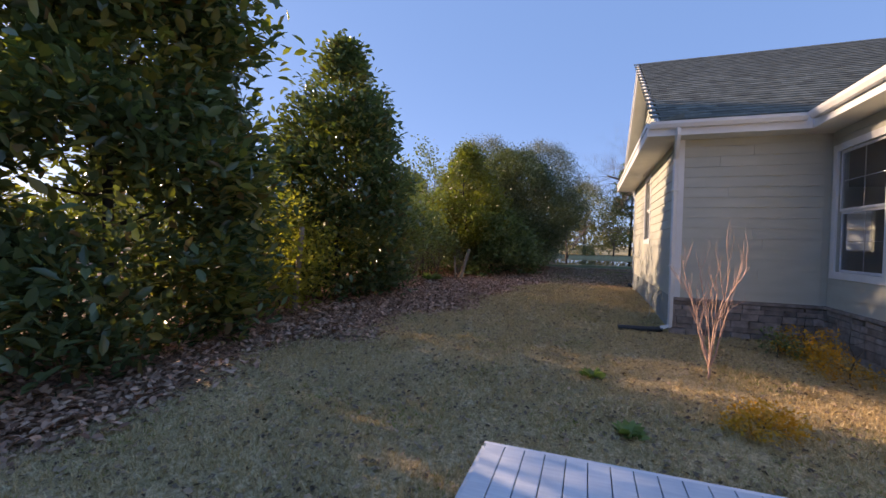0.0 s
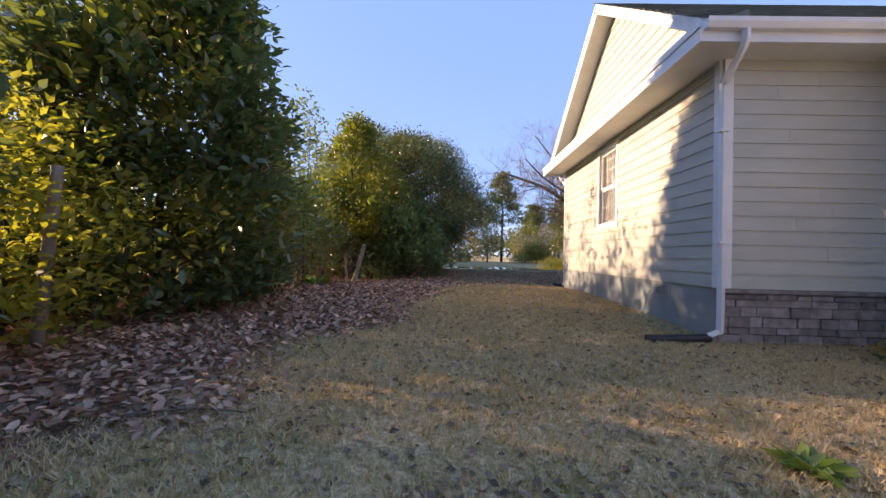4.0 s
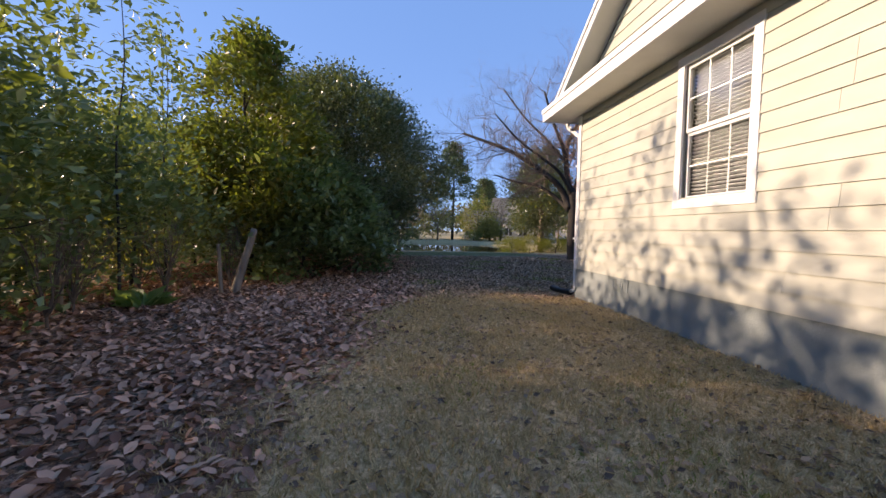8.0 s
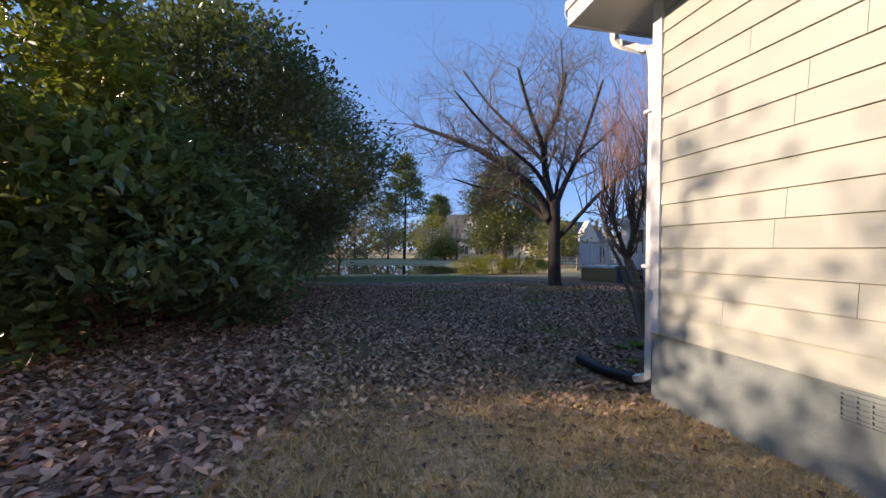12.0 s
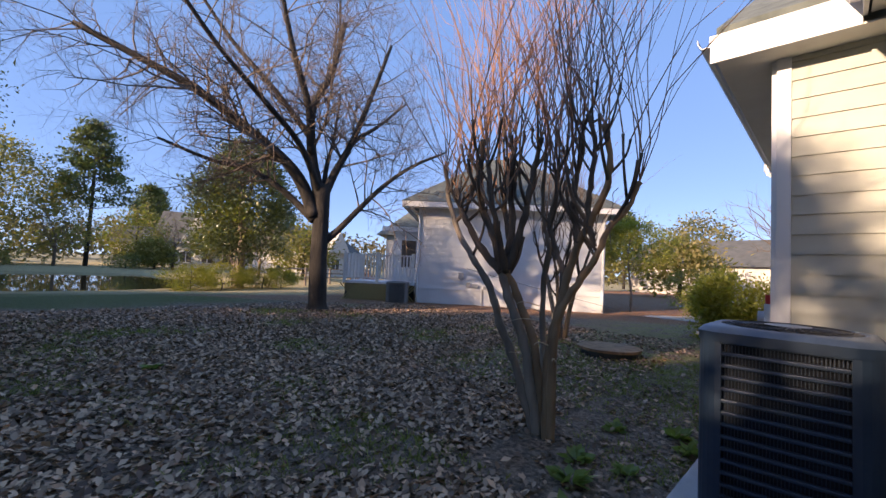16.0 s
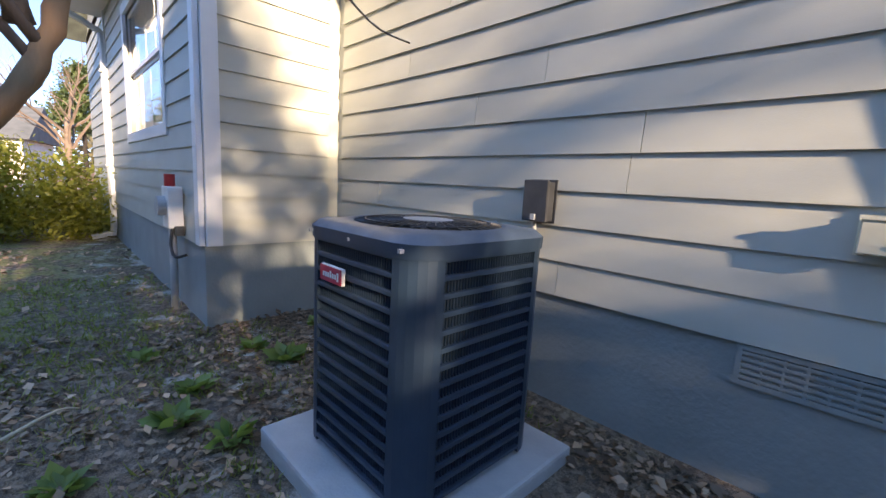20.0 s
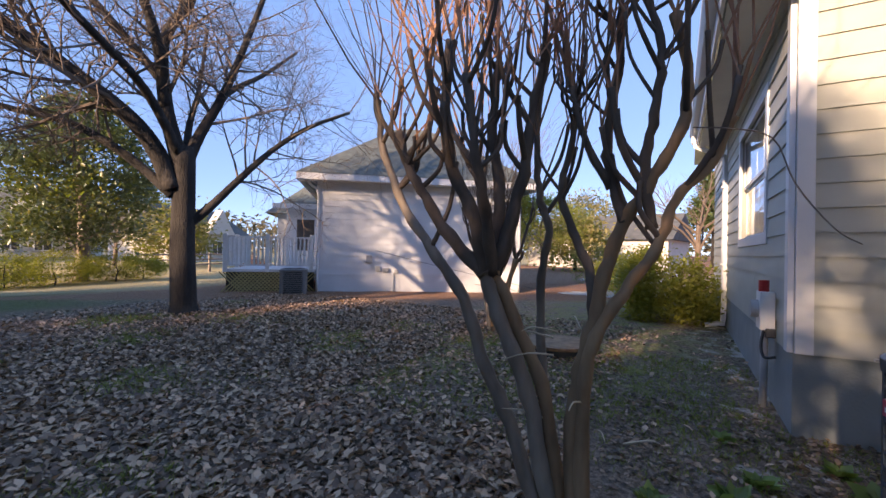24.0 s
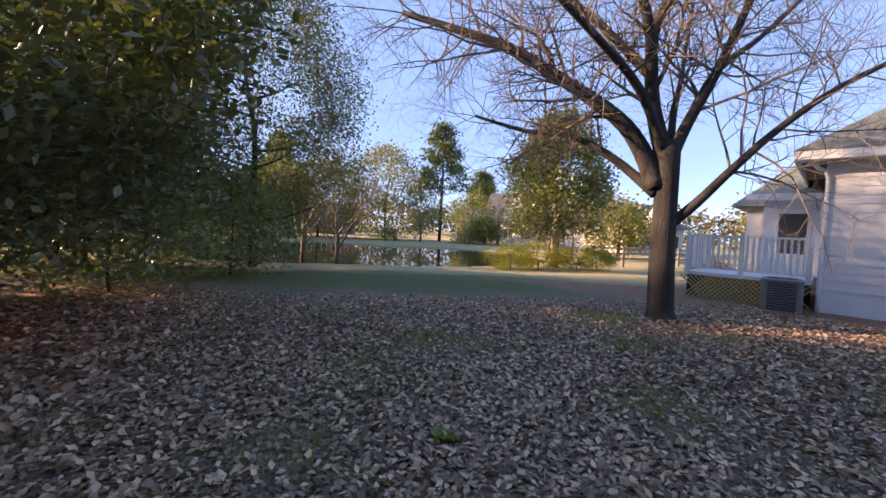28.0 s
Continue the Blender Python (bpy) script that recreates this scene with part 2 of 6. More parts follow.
gb.inputs["Roughness"].default_value, gb.inputs["Transmission Weight"].default_value, gb.inputs["IOR"].default_value = 0.02, 1.0, 1.45
M["glass"] = glass

water = bpy.data.materials.new("pond_water")
water.use_nodes = True
wb = water.node_tree.nodes["Principled BSDF"]
wb.inputs["Base Color"].default_value = (0.02, 0.024, 0.018, 1)
wb.inputs["Roughness"].default_value = 0.03
wnz, wbp = water.node_tree.nodes.new("ShaderNodeTexNoise"), water.node_tree.nodes.new("ShaderNodeBump")
wnz.inputs["Scale"].default_value = 3.0
wbp.inputs["Strength"].default_value, wbp.inputs["Distance"].default_value = 0.12, 0.02
water.node_tree.links.new(wnz.outputs[0], wbp.inputs["Height"])
water.node_tree.links.new(wbp.outputs[0], wb.inputs["Normal"])
M["water"] = water


def ground_material():
    """Dry lawn, leaf bed along the hedge, leaf litter under the trees, mulch by the white house and green turf by the pond."""
    m = bpy.data.materials.new("yard_ground")
    m.use_nodes = True
    n, link = m.node_tree.nodes, m.node_tree.links.new
    b = n["Principled BSDF"]
    b.inputs["Roughness"].default_value = 0.95
    geo, sep = n.new("ShaderNodeNewGeometry"), n.new("ShaderNodeSeparateXYZ")

    def noise_at(scale, detail=5):
        t = n.new("ShaderNodeTexNoise")
        t.inputs["Scale"].default_value, t.inputs["Detail"].default_value = scale, detail
        link(geo.outputs["Position"], t.inputs[0])
        return t.outputs[0]

    wob, broad, mid, small, grain = noise_at(0.55), noise_at(0.8), noise_at(4.0), noise_at(26.0), noise_at(130.0)
    link(geo.outputs["Position"], sep.inputs[0])

    def calc(op, a, c=0.5, d=None):
        t = n.new("ShaderNodeMath")
        t.operation = op
        for i, v in enumerate((a, c, d)):
            if v is None:
                continue
            if isinstance(v, (int, float)):
                t.inputs[i].default_value = v
            else:
                link(v, t.inputs[i])
        return t.outputs[0]

    def ramp(v, lo, hi):
        t = n.new("ShaderNodeMapRange")
        t.interpolation_type = "SMOOTHSTEP"
        t.inputs[1].default_value, t.inputs[2].default_value = lo, hi
        link(v, t.inputs[0])
        return t.outputs[0]

    def tone(a, c, fac):
        t = n.new("ShaderNodeMix")
        t.data_type = "RGBA"
        for i, v in ((6, a), (7, c)):
            if isinstance(v, tuple):
                t.inputs[i].default_value = (*v, 1)
            else:
                link(v, t.inputs[i])
        link(fac, t.inputs[0])
        return t.outputs[2]

    x = calc("MULTIPLY_ADD", calc("SUBTRACT", wob, 0.5), 3.0, sep.outputs[0])
    y = calc("MULTIPLY_ADD", calc("SUBTRACT", broad, 0.5), 3.0, sep.outputs[1])
    blend = calc("MULTIPLY_ADD", small, 0.6, calc("MULTIPLY", grain, 0.4))
    blend = ramp(blend, 0.37, 0.63)
    lawn = tone((0.40, 0.27, 0.14), (0.87, 0.65, 0.40), blend)
    lawn = tone(lawn, (0.12, 0.13, 0.04), calc("MULTIPLY", ramp(mid, 0.5, 0.75), 0.45))
    litter = tone((0.08, 0.053, 0.04), (0.40, 0.28, 0.20), blend)
    bed = tone((0.13, 0.06, 0.042), (0.50, 0.29, 0.20), blend)
    mulch = tone((0.20, 0.085, 0.045), (0.44, 0.22, 0.125), blend)
    turf = tone((0.06, 0.085, 0.02), (0.16, 0.19, 0.06), blend)
    hay = tone((0.28, 0.22, 0.10), (0.54, 0.44, 0.24), blend)
    c = tone(lawn, litter, ramp(y, 6.0, 8.5))
    edge = n.new("ShaderNodeMapRange")
    for i, v in enumerate((-4.0, 8.0, -5.7, -3.0)):
        edge.inputs[i + 1].default_value = v
    link(sep.outputs[1], edge.inputs[0])
    moss = tone((0.15, 0.155, 0.05), (0.34, 0.32, 0.13), blend)
    c = tone(c, moss, calc("MULTIPLY", calc("MULTIPLY", ramp(x, 2.6, 4.2), ramp(y, 13.5, 11.5)), calc("MULTIPLY", ramp(y, 7.5, 8.6), ramp(mid, 0.35, 0.6))))
    c = tone(c, bed, calc("MULTIPLY", ramp(calc("SUBTRACT", x, edge.outputs[0]), 0.35, -0.45), ramp(y, 22, 18)))
    c = tone(c, hay, ramp(y, 19.5, 22.0))
    c = tone(c, turf, calc("MULTIPLY", ramp(y, 18.5, 20.5), calc("MULTIPLY", ramp(x, 6.0, 3.0), ramp(y, 25, 23))))
    near_white = calc("ADD", calc("MULTIPLY", sep.outputs[0], 0.75), calc("MULTIPLY", sep.outputs[1], 0.66))
    nw = calc("MULTIPLY_ADD", calc("SUBTRACT", mid, 0.5), 1.2, near_white)
    c = tone(c, mulch, calc("MULTIPLY", ramp(nw, 16.2, 17.2), ramp(sep.outputs[1], 24, 22)))
    sand = tone((0.42, 0.37, 0.31), (0.68, 0.63, 0.56), blend)
    c = tone(c, sand, calc("MULTIPLY", ramp(sep.outputs[0], 1.2, 2.2), calc("MULTIPLY", ramp(sep.outputs[1], 9.3, 8.6), calc("MULTIPLY", ramp(mid, 0.5, 0.62), ramp(sep.outputs[1], 7.2, 7.5)))))
    soil = tone((0.10, 0.07, 0.05), (0.34, 0.25, 0.18), blend)
    by_wall = calc("MULTIPLY", ramp(sep.outputs[0], 0.1, 0.5), calc("MULTIPLY", ramp(sep.outputs[1], 7.0, 7.3), ramp(nw, 11.5, 9.0)))
    c = tone(c, soil, calc("MULTIPLY", by_wall, ramp(mid, 0.68, 0.5)))
    link(c, b.inputs["Base Color"])
    bp = n.new("ShaderNodeBump")
    bp.inputs["Strength"].default_value, bp.inputs["Distance"].default_value = 0.9, 0.03
    link(calc("ADD", small, grain), bp.inputs["Height"])
    link(bp.outputs[0], b.inputs["Normal"])
    return m


M["ground"] = ground_material()

# ---- mesh tools ----
def part(name, bm, material, parent=None, label="", smooth=False):
    """Links a bmesh as one mesh object, under its thing if one is given."""
    me = bpy.data.meshes.new(name)
    bm.to_mesh(me)
    bm.free()
    return link_mesh(name, me, material, parent, label, smooth)


def link_mesh(name, me, material, parent=None, label="", smooth=False):
    if material and not me.materials:
        me.materials.append(M[material])
    if smooth:
        for p in me.polygons:
            p.use_smooth = True
    ob = new(name, me)
    if parent is not None:
        ob.parent = parent
    if label:
        ob["label"] = label
    return ob


def raw(name, verts, faces, material, parent=None, label="", smooth=False):
    me = bpy.data.meshes.new(name)
    me.from_pydata(verts, [], faces)
    return link_mesh(name, me, material, parent, label, smooth)


def box(bm, x0, x1, y0, y1, z0, z1, bevel=0.0, m=None):
    r = bmesh.ops.create_cube(bm, size=1.0)
    t = Matrix.Translation(((x0 + x1) / 2, (y0 + y1) / 2, (z0 + z1) / 2)) @ Matrix.Diagonal((x1 - x0, y1 - y0, z1 - z0, 1))
    bmesh.ops.transform(bm, matrix=t if m is None else m @ t, verts=r["verts"])
    if bevel:
        es = list({e for v in r["verts"] for e in v.link_edges})
        bmesh.ops.bevel(bm, geom=es, offset=bevel, segments=2, affect="EDGES", profile=0.6)
    return bm


def boxed(*a, **k):
    return box(bmesh.new(), *a, **k)


def prism(bm, outline, axis, lo, hi):
    """A solid over an outline (pairs in the two other axes), from lo to hi along the axis."""
    def at(u, v, w):
        return {"x": (w, u, v), "y": (u, w, v), "z": (u, v, w)}[axis]
    a = [bm.verts.new(at(u, v, lo)) for u, v in outline]
    b = [bm.verts.new(at(u, v, hi)) for u, v in outline]
    bm.faces.new(a)
    bm.faces.new(b[::-1])
    for i in range(len(a)):
        j = (i + 1) % len(a)
        bm.faces.new((a[j], a[i], b[i], b[j]))
    bmesh.ops.recalc_face_normals(bm, faces=bm.faces[:])
    return bm


def tube_rings(path, radii, sides=6, verts=None, faces=None):
    """Adds a tapered tube along a path to lists of vertices and faces."""
    verts = [] if verts is None else verts
    faces = [] if faces is None else faces
    base = len(verts)
    up = Vector((0.31, 0.77, 0.55))
    for i, p in enumerate(path):
        a, b = Vector(path[max(i - 1, 0)]), Vector(path[min(i + 1, len(path) - 1)])
        d = (b - a).normalized()
        u = d.cross(up)
        u = u.normalized() if u.length > 0.01 else d.orthogonal().normalized()
        w = d.cross(u)
        for k in range(sides):
            g = 2 * math.pi * k / sides
            verts.append(tuple(Vector(p) + radii[i] * (math.cos(g) * u + math.sin(g) * w)))
    for i in range(len(path) - 1):
        for k in range(sides):
            a, b = base + i * sides + k, base + i * sides + (k + 1) % sides
            faces.append((a, b, b + sides, a + sides))
    faces.append(tuple(base + k for k in range(sides))[::-1])
    faces.append(tuple(base + (len(path) - 1) * sides + k for k in range(sides)))
    return verts, faces


def tube(name, path, radii, material, parent=None, label="", sides=8):
    if not isinstance(radii, (list, tuple)):
        radii = [radii] * len(path)
    v, f = tube_rings(path, radii, sides)
    return raw(name, v, f, material, parent, label, True)


def smooth_path(pts, steps=4):
    """Points along a soft curve through the given ones."""
    pts = [Vector(p) for p in pts]
    out = []
    for i in range(len(pts) - 1):
        p0, p1, p2, p3 = pts[max(i - 1, 0)], pts[i], pts[i + 1], pts[min(i + 2, len(pts) - 1)]
        for k in range(steps):
            t = k / steps
            out.append(0.5 * ((2 * p1) + (p2 - p0) * t + (2 * p0 - 5 * p1 + 4 * p2 - p3) * t * t + (3 * p1 - p0 - 3 * p2 + p3) * t ** 3))
    out.append(pts[-1])
    return out


def empty(name, at, label="", category="", group="", kind=""):
    ob = new(name)
    ob.location = at
    ob.empty_display_size = 0.1
    return tagged(ob, label, category, group, kind)


LEAF_SHAPES = {
    "broad": ((0, 0, 0), (0.25, 0.5, 0.06), (0, 1, -0.04), (-0.25, 0.5, 0.06)),
    "oval": ((0, 0, 0), (0.17, 0.25, 0.05), (0.21, 0.6, 0.07), (0, 1, -0.06), (-0.21, 0.6, 0.07), (-0.17, 0.25, 0.05)),
    "curl": ((0, 0, 0.05), (0.26, 0.3, 0.16), (0.22, 0.7, 0.2), (0, 1, 0.12), (-0.22, 0.7, 0.2), (-0.26, 0.3, 0.16)),
    "fold": ((0, 0, 0), (0.3, 0.5, 0.12), (0, 1, 0.06), (-0.3, 0.5, 0.12)),
    "thin": ((0, 0, 0), (0.07, 0.4, 0.02), (0, 1, -0.1), (-0.07, 0.4, 0.02)),
}


def leaf_mesh(points, dirs, sizes, rng, shape="broad", tilt=0.5):
    """Many leaves as one mesh, each a folded blade at a point, heading its way."""
    pts, ds = np.asarray(points, float), np.asarray(dirs, float)
    n = len(pts)
    ds = ds / np.maximum(np.linalg.norm(ds, axis=1, keepdims=True), 1e-6)
    side = np.cross(ds, np.array([0, 0, 1.0]) + rng.normal(0, tilt, (n, 3)))
    side /= np.maximum(np.linalg.norm(side, axis=1, keepdims=True), 1e-6)
    nor = np.cross(side, ds)
    sh = np.array(LEAF_SHAPES[shape])
    s = np.asarray(sizes, float)[:, None, None]
    v = pts[:, None] + s * (sh[None, :, 0:1] * side[:, None] + sh[None, :, 1:2] * ds[:, None] + sh[None, :, 2:3] * nor[:, None])
    v = v.reshape(-1, 3)
    c = len(sh)
    i = np.arange(n) * c
    f = np.concatenate([np.stack([i, i + k, i + k + 1], 1) for k in range(1, c - 1)])
    me = bpy.data.meshes.new("leaves")
    me.vertices.add(len(v))
    me.vertices.foreach_set("co", v.ravel())
    me.loops.add(f.size)
    me.loops.foreach_set("vertex_index", f.ravel().astype(np.int32))
    me.polygons.add(len(f))
    me.polygons.foreach_set("loop_start", np.arange(0, f.size, 3, dtype=np.int32))
    me.update(calc_edges=True)
    return me


def height(x, y):
    """The lie of the ground."""
    z = np.interp(y, (-60, -9, -3, 0, 2.5, 5.2, 8, 12, 17, 22, 26, 29.5, 60, 400), (-0.3, -0.24, -0.15, -0.05, 0.06, 0.10, 0.03, 0.05, 0.13, 0.11, 0.0, -0.25, 0.0, 0.4))
    return float(z) + 0.03 * math.sin(0.6 * x + 0.3 * y) * min(1.0, abs(x) / 3)

# ---- ground and pond ----
POND = (-7.0, 42.5, 17.0, 13.0)


def pond_ring(x, y):
    return ((x - POND[0]) / POND[2]) ** 2 + ((y - POND[1]) / POND[3]) ** 2


def lie(x, y):
    z, e = height(x, y), pond_ring(x, y)
    if e < 1.15:
        z -= 0.9 * min(1.0, (1.15 - e) / 0.3)
    return z


def build_ground():
    def steps(lo, hi, fine, far):
        mid = list(np.arange(lo, hi + 1e-6, fine))
        out, d, p = [], fine, hi
        while p < far:
            d *= 1.35
            p += d
            out.append(p)
        low, d, p = [], fine, lo
        while p > -far:
            d *= 1.35
            p -= d
            low.append(p)
        return low[::-1] + mid + out
    xs, ys = steps(-13, 16, 0.3, 900), steps(-13, 34, 0.3, 900)
    verts = []
    for y in ys:
        for x in xs:
            bump = 0.02 * noise.noise((x * 0.9, y * 0.9, 0)) + 0.008 * noise.noise((x * 4, y * 4, 3)) if abs(x) < 20 and -20 < y < 36 else 0
            verts.append((x, y, lie(x, y) + bump))
    n = len(xs)
    faces = [(j * n + i, j * n + i + 1, (j + 1) * n + i + 1, (j + 1) * n + i) for j in range(len(ys) - 1) for i in range(n - 1)]
    g = raw("ground", verts, faces, "ground", smooth=True)
    return tagged(g, "dry tan lawn and brown leaf litter yard", "ground", kind="structure")


build_ground()
wv = [(POND[0] + 1.12 * POND[2] * math.cos(a), POND[1] + 1.12 * POND[3] * math.sin(a), -0.36) for a in np.linspace(0, 2 * math.pi, 64, endpoint=False)]
tagged(raw("water", wv, [tuple(range(64))], "water"), "still dark pond mirroring the far bank", "pond", kind="structure")

# ---- the cream house ----
SIDING_Z, SOFFIT_Z, FASCIA_TOP, COURSE = 0.64, 3.55, 3.76, 0.1845


def wall_pose(p0, p1):
    x = (Vector((*p1, 0)) - Vector((*p0, 0))).normalized()
    y = Vector((-x.y, x.x, 0))
    return Matrix(((x.x, y.x, 0, p0[0]), (x.y, y.y, 0, p0[1]), (0, 0, 1, 0), (0, 0, 0, 1))), (Vector((*p1, 0)) - Vector((*p0, 0))).length


def framed_panel(bm, u0, u1, v0, v1, z0, z1, holes):
    """A slab of wall with rectangular holes through it."""
    us = sorted({u0, u1, *(h[0] for h in holes), *(h[1] for h in holes)})
    for a, b in zip(us, us[1:]):
        mid, z = (a + b) / 2, z0
        for h in sorted((h for h in holes if h[0] < mid < h[1]), key=lambda h: h[2]):
            box(bm, a, b, v0, v1, z, h[2])
            z = h[3]
        box(bm, a, b, v0, v1, z, z1)
    return bm


def plank_mesh(u0, u1, z0, z1, c0=0.0, c1=0.0):
    """One lap board; c0 and c1 cut its top corners back for a gable."""
    bm = bmesh.new()
    low = [(u0, 0.029, z0), (u1, 0.029, z0), (u1, 0.006, z0), (u0, 0.006, z0)]
    top = [(u0 + c0, 0.012, z1), (u1 - c1, 0.012, z1), (u1 - c1, 0.004, z1), (u0 + c0, 0.004, z1)]
    a, b = [bm.verts.new(p) for p in low], [bm.verts.new(p) for p in top]
    bm.faces.new(a)
    bm.faces.new(b[::-1])
    for i in range(4):
        bm.faces.new((a[(i + 1) % 4], a[i], b[i], b[(i + 1) % 4]))
    bmesh.ops.recalc_face_normals(bm, faces=bm.faces[:])
    return bm


def clad(wall, length, z0, z1, holes, rng, material="siding", pitch=COURSE, margin=0.105):
    z, k = z0, 0
    while z < z1 - 0.02:
        top = min(z + pitch + 0.02, z1)
        runs = [(margin, length - margin)]
        for h in holes:
            if h[2] < z + pitch * 0.5 < h[3]:
                runs = [r for a, b in runs for r in ((a, min(b, h[0])), (max(a, h[1]), b)) if r[1] - r[0] > 0.02]
        for a, b in runs:
            cuts = [a]
            p = a + rng.uniform(0.8, 3.6)
            while p < b - 0.5:
                cuts.append(p)
                p += 3.66
            cuts.append(b)
            for c, d in zip(cuts, cuts[1:]):
                part("plank", plank_mesh(c, d - (0.003 if d != b else 0), z, top), material, wall)
        z += pitch
        k += 1


def house_wall(name, p0, p1, label, holes=(), base="foundation", rng=None, corners=(True, True), z1=SOFFIT_Z, foot=-0.6):
    pose_m, length = wall_pose(p0, p1)
    rng = rng or random.Random(name)
    wall = part(name, framed_panel(bmesh.new(), 0, length, -0.14, 0.0, SIDING_Z - 0.02, z1 + 0.2, holes), "siding")
    wall.matrix_world = pose_m
    tagged(wall, label, "wall", kind="structure")
    clad(wall, length, SIDING_Z, z1 + 0.02, [(h[0] - 0.02, h[1] + 0.02, h[2] - 0.02, h[3] + 0.02) for h in holes], rng)
    if base:
        part("foundation", boxed(0, length, -0.2, 0.006, foot, SIDING_Z - 0.004), base, wall, "blue-grey painted block foundation")
    for on, u in zip(corners, (0.0, length - 0.11)):
        if on:
            part("corner_board", boxed(u, u + 0.11, 0.002, 0.042, SIDING_Z, z1, bevel=0.003), "trim", wall, "white corner board")
    return wall, pose_m, length


def window(name, pose_m, u0, u1, z0, z1, label, blinds=True, cols=3, sashes=True, trim=0.11, drop=1.0):
    """A sash window in a wall's frame: u along the wall, second axis outwards."""
    w = empty(name, (0, 0, 0), label, "window", kind="structure")
    w.matrix_world = pose_m
    for a, b, c, d in ((u0, u0 + trim, z0 + trim, z1 - trim), (u1 - trim, u1, z0 + trim, z1 - trim), (u0 - 0.01, u1 + 0.01, z1 - trim, z1), (u0 - 0.01, u1 + 0.01, z0, z0 + trim)):
        part("casing", boxed(a, b, 0.0, 0.036, c, d, bevel=0.004), "trim", w)
    a, b, c, d = u0 + trim, u1 - trim, z0 + trim, z1 - trim
    mid = (c + d) / 2
    for lo, hi, v in (((c, mid, -0.045), (mid, d, -0.02))[i] for i in range(2)):
        for p in ((a, a + 0.035, lo, hi), (b - 0.035, b, lo, hi), (a + 0.035, b - 0.035, lo, lo + 0.04), (a + 0.035, b - 0.035, hi - 0.04, hi)):
            part("sash_bar", boxed(p[0], p[1], v - 0.03, v, p[2], p[3]), "trim", w)
        for i in range(1, cols):
            u = a + 0.035 + (b - a - 0.07) * i / cols
            part("muntin", boxed(u - 0.005, u + 0.005, v - 0.022, v - 0.012, lo + 0.04, hi - 0.04), "trim", w)
        part("muntin", boxed(a + 0.035, b - 0.035, v - 0.021, v - 0.013, (lo + hi) / 2 - 0.005, (lo + hi) / 2 + 0.005), "trim", w)
        pane = part("pane", boxed(a + 0.03, b - 0.03, v - 0.012, v - 0.008, lo + 0.03, hi - 0.03), "glass", w, "clear glass pane")
        pane.visible_shadow = False
    if blinds:
        z = d - 0.03
        low = c + (d - c) * (1 - drop)
        base = boxed(a + 0.01, b - 0.01, -0.0245, 0.0245, -0.0015, 0.0015)
        me = bpy.data.meshes.new("slat")
        base.to_mesh(me)
        base.free()
        me.materials.append(M["blind"])
        while z > low:
            s = new("slat", me)
            s.parent = w
            s.location, s.rotation_euler = (0, -0.125, z), (radians(24), 0, 0)
            z -= 0.044
    return w


rng = random.Random(11)
WIN1 = (3.26, 4.47, 1.64, 3.46)
wall_west, west_pose, west_len = house_wall("wall_west", (0, 0), (0, 7.31), "cream lap siding wall over grey foundation", [(WIN1[0] + 0.08, WIN1[1] - 0.08, WIN1[2] + 0.08, WIN1[3] - 0.08)])
window("window_1", west_pose, *WIN1, "white sash window with half-open white blinds")
wall_north, north_pose, north_len = house_wall("wall_north", (0, 7.31), (3.93, 7.31), "cream lap siding wall behind the heat pump", corners=(True, False))
wall_bay, bay_pose, bay_len = house_wall("wall_bay", (3.93, 7.31), (3.93, 8.41), "cream siding side of the front bay", corners=(False, True))
WIN2 = (1.0, 3.2, 1.50, 3.1)
wall_front, front_pose, front_len = house_wall("wall_front", (3.93, 8.41), (8.9, 8.41), "cream siding front of the bay", [(WIN2[0] + 0.08, WIN2[1] - 0.08, WIN2[2] + 0.08, WIN2[3] - 0.08)])
window("window_2", front_pose, *WIN2, "white front window with pale blinds", cols=4)
wall_south, south_pose, south_len = house_wall("wall_south", (2.3, 0), (0, 0), "cream siding wall over ledge stone base", base=None, corners=(False, True))
WIN3 = (2.95, 4.38, 1.12, 3.3)
wall_porch, porch_pose, porch_len = house_wall("wall_porch", (2.3, -4.5), (2.3, 0), "cream siding wall with a wide sash window", [(WIN3[0] + 0.08, WIN3[1] - 0.08, WIN3[2] + 0.08, WIN3[3] - 0.08)], base=None, corners=(True, False))
window("window_3", porch_pose, *WIN3, "white sash window reflecting the sky", blinds=False, cols=2)
# plain walls that close the house
for nm, p0, p1 in (("wall_east", (12.0, 8.41), (12.0, -4.5)), ("wall_rear", (12.0, -4.5), (2.3, -4.5)), ("wall_side", (8.9, 8.41), (12.0, 8.41))):
    house_wall(nm, p0, p1, "plain cream siding wall", corners=(False, False))
# floor, ceilings and partition are added unseen, coloured as unlit rooms
tagged(part("floor", boxed(0.15, 11.8, 0.15, 7.3, 0.55, 0.6), "room"), "floor inside the house, coloured dark as if unlit", "floor", kind="structure")
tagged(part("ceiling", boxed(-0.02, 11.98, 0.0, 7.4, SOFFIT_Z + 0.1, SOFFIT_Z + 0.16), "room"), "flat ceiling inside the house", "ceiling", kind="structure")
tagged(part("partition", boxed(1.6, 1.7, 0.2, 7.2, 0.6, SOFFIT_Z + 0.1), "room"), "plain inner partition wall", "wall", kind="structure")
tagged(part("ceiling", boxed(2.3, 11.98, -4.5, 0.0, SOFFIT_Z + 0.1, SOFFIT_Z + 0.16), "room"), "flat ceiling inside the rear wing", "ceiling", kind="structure")
